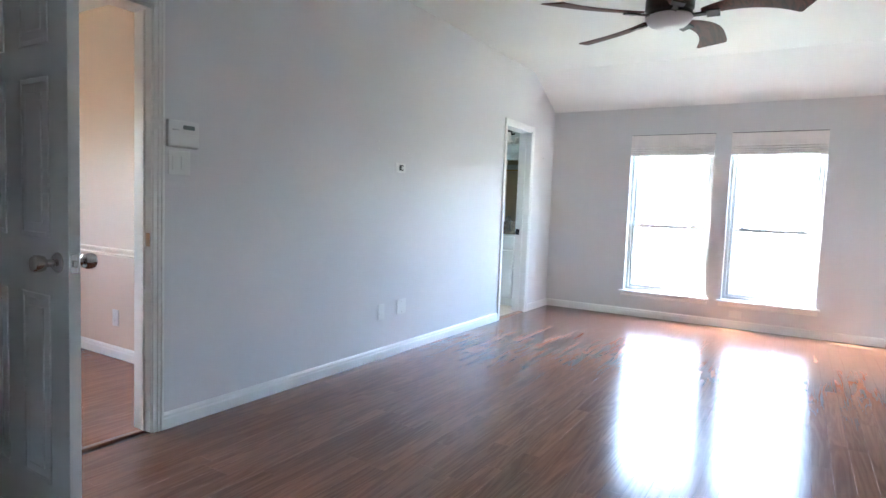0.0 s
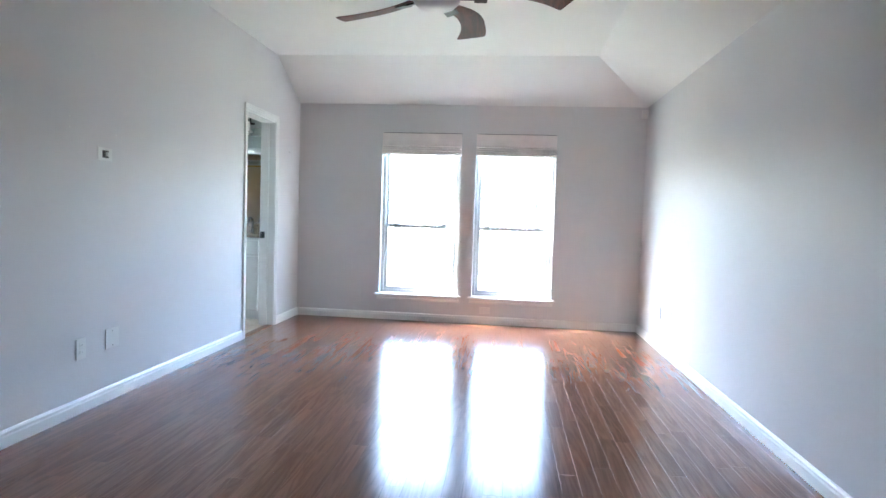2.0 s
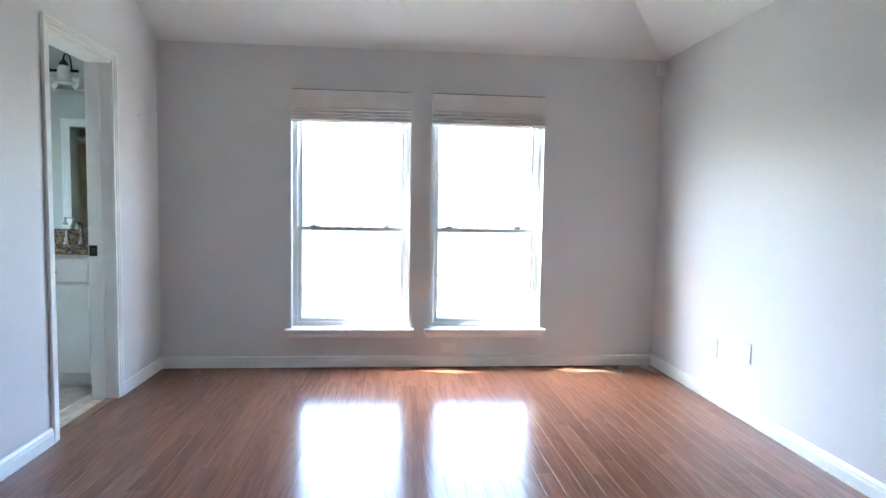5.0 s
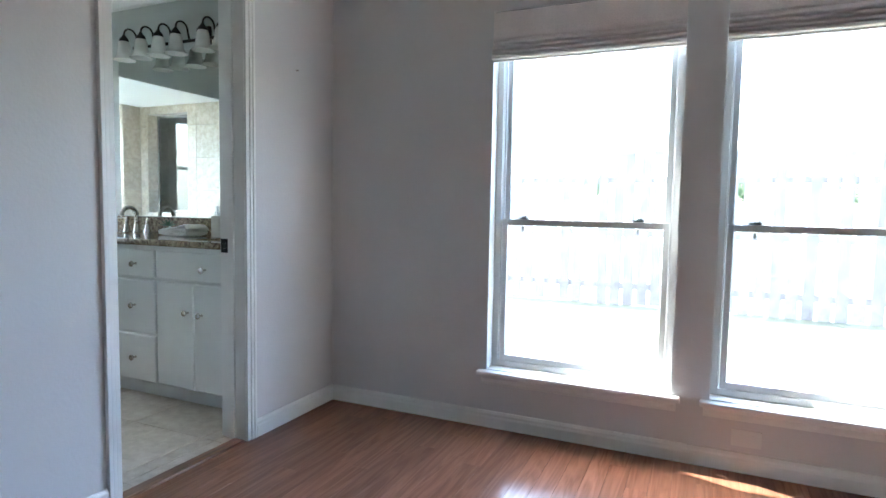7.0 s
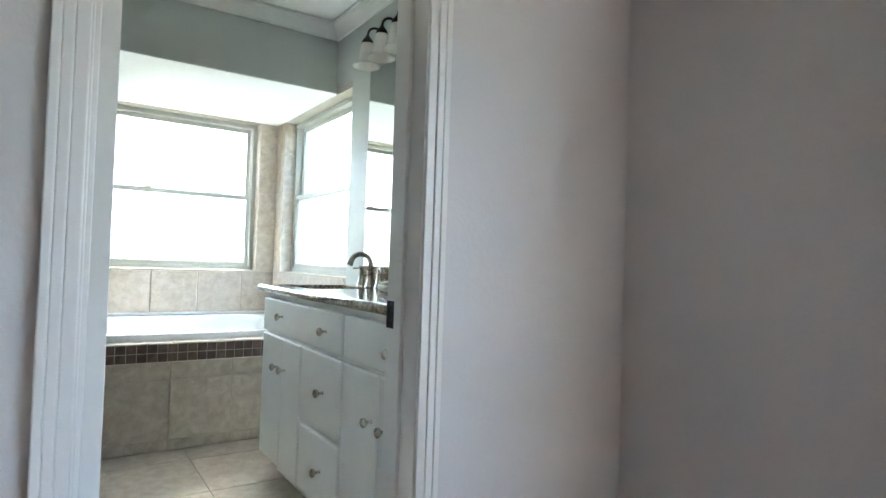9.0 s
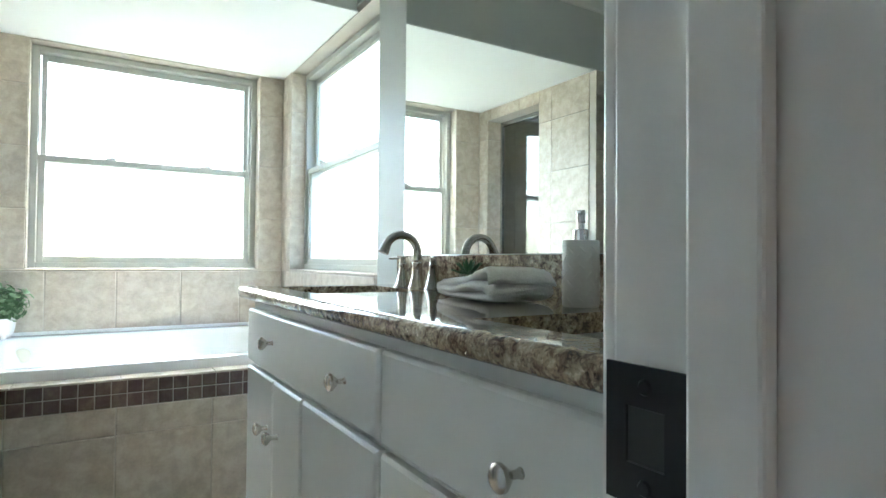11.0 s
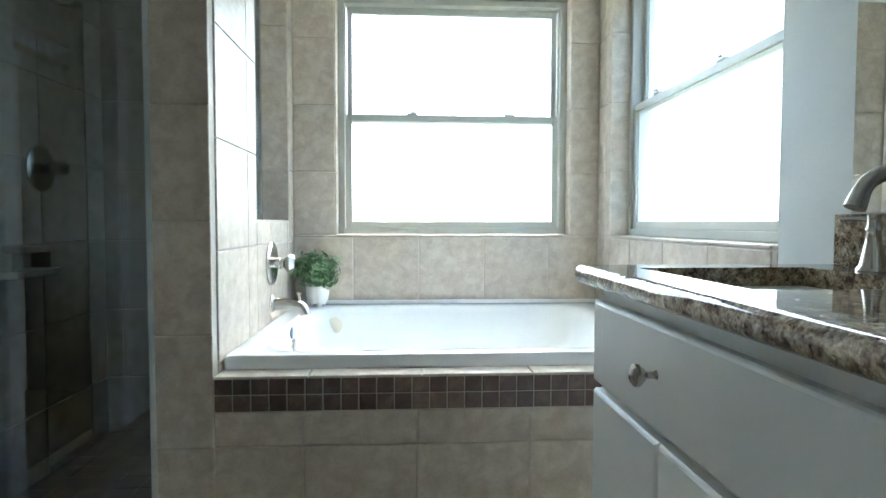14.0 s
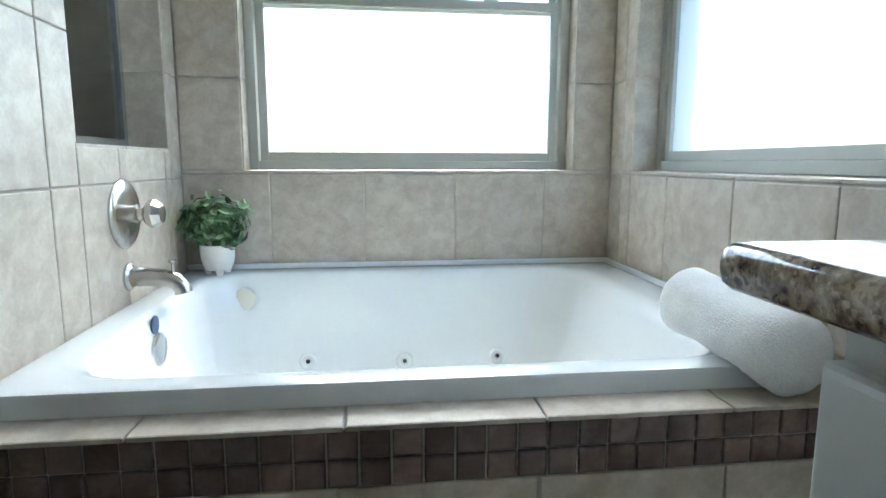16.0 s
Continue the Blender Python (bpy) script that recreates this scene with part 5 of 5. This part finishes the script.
    path = [(x1, CF + 0.018, 0, -1), (CX + 0.018, CF + 0.018, 0, -1)] + [(CX + 0.018, CF + 0.018, -math.sin(radians(a)), -math.cos(radians(a))) for a in (22, 45, 68, 90)] + [(CX + 0.018, YN - 0.001, -1, 0)]
    rows = [[bm.verts.new((px + ox * d, py + oy * d, CT + h)) for d, h in nose] for px, py, ox, oy in path]
    for a, b in zip(rows, rows[1:]):
        for k in range(len(nose) - 1):
            try:
                bm.faces.new((a[k], a[k + 1], b[k + 1], b[k]))
            except ValueError:
                pass
    bmesh.ops.remove_doubles(bm, verts=bm.verts, dist=1e-6)
    bmesh.ops.recalc_face_normals(bm, faces=bm.faces)
    part("bullnose_edge", bm, GRANITE, top, smooth=True)
    part("backsplash", boxes((CX + 0.005, x1, YN - 0.022, YN - 0.001, CT + 0.0005, CT + 0.102), bevel=0.002), GRANITE, top)
    for k, (p, q) in enumerate(sinks):
        sk = thing("sink", ((p + q) / 2, 6.32, CT - 0.18), "white porcelain undermount sink in the granite top", "sink", "vanity sinks")
        lo = []
        for gx, z, r in ((-0.006, CT - th - 0.001, 0.05), (0.004, CT - th - 0.012, 0.055), (0.012, CT - 0.10, 0.06), (0.035, CT - 0.155, 0.07), (0.08, CT - 0.170, 0.06)):
            lo.append(rrect(p + gx, q - gx, sy0 + gx, sy1 - gx, r, z))
        part("bowl", loft(lo), PORCELAIN, sk, smooth=True)
        part("drain", lathe(((0.022, 0.0), (0.022, 0.002), (0.015, 0.003), (0.0, 0.003)), ((p + q) / 2, 6.34, CT - 0.1695)), CHROME, sk, smooth=True)
    for fx, nm in ((-3.600, 0), (-2.592, 1)):
        faucet(fx, 6.525)
    mr = thing("mirror", (-3.07, YN, 1.01), "large frameless mirror above the granite backsplash", "mirror")
    part("glass", boxes((-3.862, XBE - 0.014, YN - 0.006, YN - 0.001, CT + 0.105, 2.062)), MIRROR, mr)
    t = folded_towel()
    soap_dispenser()


def faucet(x, y):
    em = thing("faucet", (x, y, CT), "brushed nickel widespread faucet with a high arched spout", "faucet", "vanity faucets")
    z = CT + 0.0005
    part("base", lathe(((0.0, z), (0.028, z), (0.028, z + 0.003), (0.023, z + 0.010), (0.0165, z + 0.042), (0.0145, z + 0.070), (0.0160, z + 0.073), (0.0160, z + 0.077), (0.0138, z + 0.080)), (x, y, 0)), NICKEL, em, smooth=True)
    pts = [(x, y, z + 0.085), (x, y, z + 0.098)] + [tuple(p) for p in arc((x, y - 0.056, z + 0.106), 0.056, 0, 165, 14, (0, 1, 0), (0, 0, 1))]
    e = Vector(pts[-1])
    pts += [tuple(e + Vector((0, -0.006, -0.014)))]
    n = len(pts)
    part("spout", tube(pts, [0.0135 - 0.001 * i / n for i in range(n - 3)] + [0.0135, 0.0150, 0.0160], 18), NICKEL, em, smooth=True)
    for s in (-1, 1):
        hx = x + s * 0.098
        h = part("handle", lathe(((0.0, z), (0.026, z), (0.026, z + 0.003), (0.021, z + 0.010), (0.013, z + 0.050), (0.011, z + 0.068), (0.013, z + 0.072), (0.011, z + 0.076), (0.010, z + 0.092), (0.012, z + 0.098), (0.0, z + 0.100)), (hx, y, 0)), NICKEL, em, smooth=True)
        part("lever", tube([(hx - 0.004 * s, y, z + 0.090), (hx + s * 0.02, y - 0.012, z + 0.091), (hx + s * 0.045, y - 0.026, z + 0.090)], [0.0065, 0.006, 0.0055], 10, flat=0.7), NICKEL, h, smooth=True)


def soft_slab(cx, cy, z0, ly, seed, rot=0):
    """A towel folded over on itself: a thick strip swept along a folded line, soft and uneven."""
    m = Matrix.Translation((cx, cy, z0)) @ pose(0, 0, 0, 0, 0, rot)
    line = [(-0.150, 0.009), (-0.06, 0.0105), (0.02, 0.0105), (0.100, 0.011), (0.124, 0.014), (0.131, 0.022), (0.122, 0.030), (0.08, 0.031), (0.0, 0.026), (-0.08, 0.020),
            (-0.128, 0.016), (-0.140, 0.019), (-0.132, 0.026), (-0.09, 0.032), (-0.02, 0.041), (0.05, 0.052), (0.10, 0.060), (0.128, 0.058), (0.141, 0.046), (0.143, 0.036)]
    pts = []
    for k in range(len(line) - 1):
        q = [line[max(0, min(len(line) - 1, k + d))] for d in (-1, 0, 1, 2)]
        for i in range(7):
            t = i / 7
            pts.append([0.5 * (2 * q[1][c] + (q[2][c] - q[0][c]) * t + (2 * q[0][c] - 5 * q[1][c] + 4 * q[2][c] - q[3][c]) * t * t + (3 * q[1][c] - q[0][c] - 3 * q[2][c] + q[3][c]) * t ** 3) for c in (0, 1)])
    pts.append(line[-1])
    bm = bmesh.new()
    rows, n, nr = [], len(pts), 40
    for i, (x, z) in enumerate(pts):
        a, b = pts[max(0, i - 1)], pts[min(n - 1, i + 1)]
        d = Vector((b[0] - a[0], 0, b[1] - a[1])).normalized()
        up = Vector((-d.z, 0, d.x))
        u = i / (n - 1)
        end = min(1.0, 0.35 + min(u, 1 - u) * 22)
        wide = ly / 2 * (0.94 + 0.05 * math.sin(u * 9 + seed)) * (0.82 + 0.18 * min(1, (x + 0.14) * 9))
        rr = []
        for j in range(nr):
            t = 2 * math.pi * j / nr
            py = math.copysign(abs(math.cos(t)) ** 0.4, math.cos(t)) * wide
            pz = math.copysign(abs(math.sin(t)) ** 0.75, math.sin(t)) * 0.0098 * end
            p = Vector((x, py, z)) + up * pz
            lift = 0.009 * noise.noise(Vector((x * 11 + seed, py * 13, u * 2.5))) + 0.0030 * noise.noise(Vector((x * 45, py * 45, u * 9))) + 0.0016 * noise.noise(Vector((x * 150, py * 150, u * 30)))
            p.z = max(0.0006, p.z + lift * min(1, p.z / 0.02))
            p.y += 0.006 * noise.noise(Vector((x * 16, u * 5, seed)))
            rr.append(bm.verts.new(m @ p))
        rows.append(rr)
    for p, q in zip(rows, rows[1:]):
        for j in range(nr):
            bm.faces.new((p[j], p[(j + 1) % nr], q[(j + 1) % nr], q[j]))
    bm.faces.new(rows[0][::-1])
    bm.faces.new(rows[-1])
    bmesh.ops.recalc_face_normals(bm, faces=bm.faces)
    return bm


def folded_towel():
    ob = part("folded_towel", soft_slab(-3.068, 6.415, CT + 0.0008, 0.165, 4, -7), TOWEL, None, smooth=True)
    tagged(ob, "white terry hand towel folded on the granite counter", "towel")
    # rolled towel at the tub's end
    bm = bmesh.new()
    nu, nv = 40, 26
    rows = []
    c0, c1 = Vector((-4.325, 6.500, 0.632)), Vector((-4.61, 6.440, 0.676))
    ax = (c1 - c0).normalized()
    side = ax.cross(Vector((0, 0, 1))).normalized()
    up = Vector((0, 0, 1))
    for i in range(nv + 1):
        u = i / nv
        e = min(u, 1 - u)
        r0 = 0.068 * min(1, (0.25 + e * 14) ** 0.5 if e < 0.054 else 1) * (1 + 0.05 * math.sin(u * 7))
        rr = []
        for j in range(nu):
            a = 2 * math.pi * j / nu
            rad = r0 * (1 + 0.05 * noise.noise(Vector((u * 6, math.cos(a) * 2, math.sin(a) * 2))) + 0.015 * noise.noise(Vector((u * 40, math.cos(a) * 14, math.sin(a) * 14))))
            p = c0.lerp(c1, u) + (side * math.cos(a) * rad * 1.12 + up * math.sin(a) * rad)
            p.z = max(p.z, 0.6045 if p.x < -4.392 else 0.5645)
            rr.append(bm.verts.new(p))
        rows.append(rr)
    for p, q in zip(rows, rows[1:]):
        for j in range(nu):
            bm.faces.new((p[j], p[(j + 1) % nu], q[(j + 1) % nu], q[j]))
    bm.faces.new(rows[0][::-1])
    bm.faces.new(rows[-1])
    bmesh.ops.recalc_face_normals(bm, faces=bm.faces)
    ob = part("rolled_towel", bm, TOWEL, None, smooth=True)
    return tagged(ob, "thick white bath towel rolled up on the tub rim", "towel")


def soap_dispenser():
    x, y, z = -2.826, 6.455, CT + 0.0005
    em = thing("soap_dispenser", (x, y, z), "white embossed ceramic soap dispenser with chrome pump", "soap dispenser")
    bm = lathe(((0.0, z), (0.033, z), (0.0345, z + 0.003), (0.0345, z + 0.122), (0.033, z + 0.125), (0.0, z + 0.125)), (x, y, 0), seg=40)
    body = part("body", bm, CERAMIC, em, smooth=True)
    rb = bmesh.new()
    for row in range(7):
        for k in range(9):
            a = 2 * math.pi * (k + (row % 2) * 0.5) / 9
            s = 1 if row % 2 else -1
            p = []
            for i in range(5):
                q = a + s * (i - 2) * 0.085
                p.append((x + 0.0347 * math.cos(q), y + 0.0347 * math.sin(q), z + 0.012 + row * 0.0158 + (i - 2) * 0.0032))
            tube(p, 0.0009, 5, bm=rb)
    part("relief", rb, CERAMIC, body)
    part("collar", lathe(((0.0155, z + 0.125), (0.0155, z + 0.144), (0.013, z + 0.146), (0.0, z + 0.146)), (x, y, 0)), CHROME, em, smooth=True)
    part("pump_stem", lathe(((0.0072, z + 0.146), (0.0072, z + 0.162)), (x, y, 0), seg=16), CHROME, em, smooth=True)
    part("pump_head", lathe(((0.0072, z + 0.158), (0.0092, z + 0.160), (0.0092, z + 0.182), (0.0, z + 0.183)), (x, y, 0), seg=18), CHROME, em, smooth=True)
    part("nozzle", tube([(x, y, z + 0.176), (x + 0.018, y - 0.022, z + 0.177), (x + 0.033, y - 0.042, z + 0.173)], [0.0045, 0.004, 0.003], 10), CHROME, em, smooth=True)


def vanity_light():
    zc, y0 = 2.100, YN - 0.001
    em = thing("vanity_light", (-3.10, YN, 2.0), "dark bronze vanity light bar with white bell shades", "vanity light")
    part("backplate", boxes((-3.135, -3.015, y0 - 0.022, y0, 2.065, 2.185), bevel=0.012), BRONZE, em)
    part("bar", tube([(-3.66, YN - 0.045, zc), (-2.61, YN - 0.045, zc)], 0.010), BRONZE, em, smooth=True)
    for x in (-3.615, -3.462, -3.308, -3.160, -2.940, -2.795, -2.650):
        pts = [(x, YN - 0.045, zc), (x, YN - 0.06, zc + 0.045)] + [tuple(p) for p in arc((x, YN - 0.105, zc + 0.055), 0.045, 0, 180, 8, (0, 1, 0), (0, 0, 1))]
        pts[-1] = (x, YN - 0.15, zc + 0.05)
        arm = part("arm", tube(pts, 0.006, 10), BRONZE, em, smooth=True)
        part("socket_cap", lathe(((0.007, zc + 0.055), (0.012, zc + 0.045), (0.026, zc + 0.028), (0.030, zc + 0.012), (0.027, zc + 0.005), (0.0, zc + 0.005)), (x, YN - 0.15, 0)), BRONZE, em, smooth=True)
        part("shade", lathe(((0.026, zc + 0.018), (0.036, zc - 0.005), (0.040, zc - 0.04), (0.044, zc - 0.07), (0.055, zc - 0.092), (0.068, zc - 0.104), (0.066, zc - 0.105), (0.052, zc - 0.09), (0.041, zc - 0.07), (0.036, zc - 0.04), (0.030, zc - 0.006), (0.0, zc + 0.004)), (x, YN - 0.15, 0)), SHADEGLASS, em, "white alabaster glass bell shade", smooth=True)


# ---- garden ----
def garden():
    setting("ground", boxes((-400, 400, -400, 400, -0.45, -0.35)), GRASS, "green lawn round the house", "lawn")
    setting("slab", boxes((-5.66, XR + 0.2, YS - 0.2, YN + 0.23, -0.36, -0.07)), BRICKOUT, "house foundation under the rooms", "foundation")
    fence = thing("garden_fence", (0, 13.0, -0.35), "weathered grey wooden picket fence across the lawn", "fence")
    pk = bmesh.new()
    box(pk, -0.070, 0.070, -0.009, 0.009, 0, 2.30, bevel=0.0)
    me = mesh_of(pk, "picket", FENCEWOOD)
    x = -9.0
    rng = random.Random(2)
    while x < 16:
        ob = new("picket", me)
        ob.parent = fence
        ob.matrix_basis = Matrix.Translation((x, 0, rng.uniform(-0.03, 0.03))) @ pose(0, 0, 0, 0, rng.uniform(-0.8, 0.8), 0)
        x += 0.195
    for z in (0.25, 1.05, 1.85):
        part("rail", boxes((-9, 16, 13.010, 13.05, -0.35 + z, -0.35 + z + 0.09)), FENCEWOOD, fence)
    for tx, ty, h, r, seed in ((-34, 92, 4.4, 3.0, 1), (-16, 96, 5.0, 3.4, 2), (3, 90, 4.3, 3.0, 3), (19, 97, 5.2, 3.4, 4)):
        tree = thing("tree", (tx, ty, -0.35), "leafy green tree beyond the garden fence", "tree", "trees beyond the fence")
        rg = random.Random(seed)
        tb = tube([(tx, ty, -0.36), (tx + 0.1, ty, h * 0.25), (tx - 0.1, ty + 0.1, h * 0.5), (tx, ty, h * 0.8)], [0.22, 0.17, 0.12, 0.04], 10)
        cb = bmesh.new()
        for k in range(11):
            a, e = rg.uniform(0, 6.28), rg.uniform(0.1, 1.2)
            p0 = Vector((tx, ty, h * rg.uniform(0.35, 0.7)))
            p1 = p0 + Vector((math.cos(a) * math.cos(e), math.sin(a) * math.cos(e), math.sin(e))) * r * rg.uniform(0.55, 0.95)
            tube([p0, p0.lerp(p1, 0.5) + Vector((0, 0, 0.1)), p1], [0.06, 0.04, 0.012], 6, bm=tb)
            leaf_bush(cb, p1, r * rg.uniform(0.32, 0.5), 210, 0.13, 0.8, seed * 100 + k)
        part("trunk", tb, BARK, tree)
        part("crown", cb, FOLIAGE, tree)


def bedroom_floor():
    fl = setting("floor", boxes((XL - 0.075, XR, YS, YW, -0.06, -0.006)), mat("subfloor", (0.07, 0.03, 0.018), 0.7), "glossy red-brown oak strip floor", "floor")
    w, gap = 0.083, 0.0007
    cache = {}
    rng = random.Random(11)
    rest = bmesh.new()
    count = 0
    x = XL - 0.01
    boards = []
    while x < XR:
        y = YS - rng.uniform(0, 1.0)
        while y < YW:
            ln = rng.choice((0.45, 0.6, 0.75, 0.9, 1.1, 1.3))
            y0, y1 = max(y, YS), min(y + ln, YW - 0.004)
            x0, x1 = max(x, XL), min(x + w, XR)
            if y1 - y0 > 0.02 and x1 - x0 > 0.01:
                boards.append((x0, x1, y0, y1))
            y += ln
        x += w
    boards.sort(key=lambda q: abs((q[0] + q[1]) / 2 + 0.3) + abs((q[2] + q[3]) / 2 - 4.3) * 0.9)

    def board(bm, wx, ly, m=Matrix.Identity(4)):
        rings = [[bm.verts.new(m @ Vector((sx * (wx / 2 - i), sy * (ly / 2 - i), z))) for sx, sy in ((-1, -1), (1, -1), (1, 1), (-1, 1))] for i, z in ((0, -0.006), (0, -0.0003), (0.0003, 0.0))]
        for p, q in zip(rings, rings[1:]):
            for k in range(4):
                bm.faces.new((p[k], p[(k + 1) % 4], q[(k + 1) % 4], q[k]))
        bm.faces.new(rings[-1])
    for x0, x1, y0, y1 in boards:
        wx, ly = x1 - x0 - gap, y1 - y0 - gap
        dz = rng.uniform(-0.00003, 0.00003)
        if count < 300:
            key = (round(wx, 3), round(ly, 3))
            if key not in cache:
                bm = bmesh.new()
                board(bm, wx, ly)
                cache[key] = mesh_of(bm, "floorboard", OAK)
            ob = new("floorboard", cache[key])
            ob.matrix_basis = Matrix.Translation(((x0 + x1) / 2, (y0 + y1) / 2, dz)) @ pose(0, 0, 0, 0, rng.uniform(-0.002, 0.002), 0)
            ob.parent = fl
            count += 1
        else:
            board(rest, wx, ly, Matrix.Translation(((x0 + x1) / 2, (y0 + y1) / 2, dz)))
    ob = part("floorboards", rest, OAK, fl)
    ob["kind"] = "stuff"


bedroom_shell()
bedroom_windows()
hall()
bath_shell()
bathtub()
shower_fittings()
vanity()
vanity_light()
doors()
ceiling_fan()
bedroom_wall_fittings()
plants()
garden()
bedroom_floor()
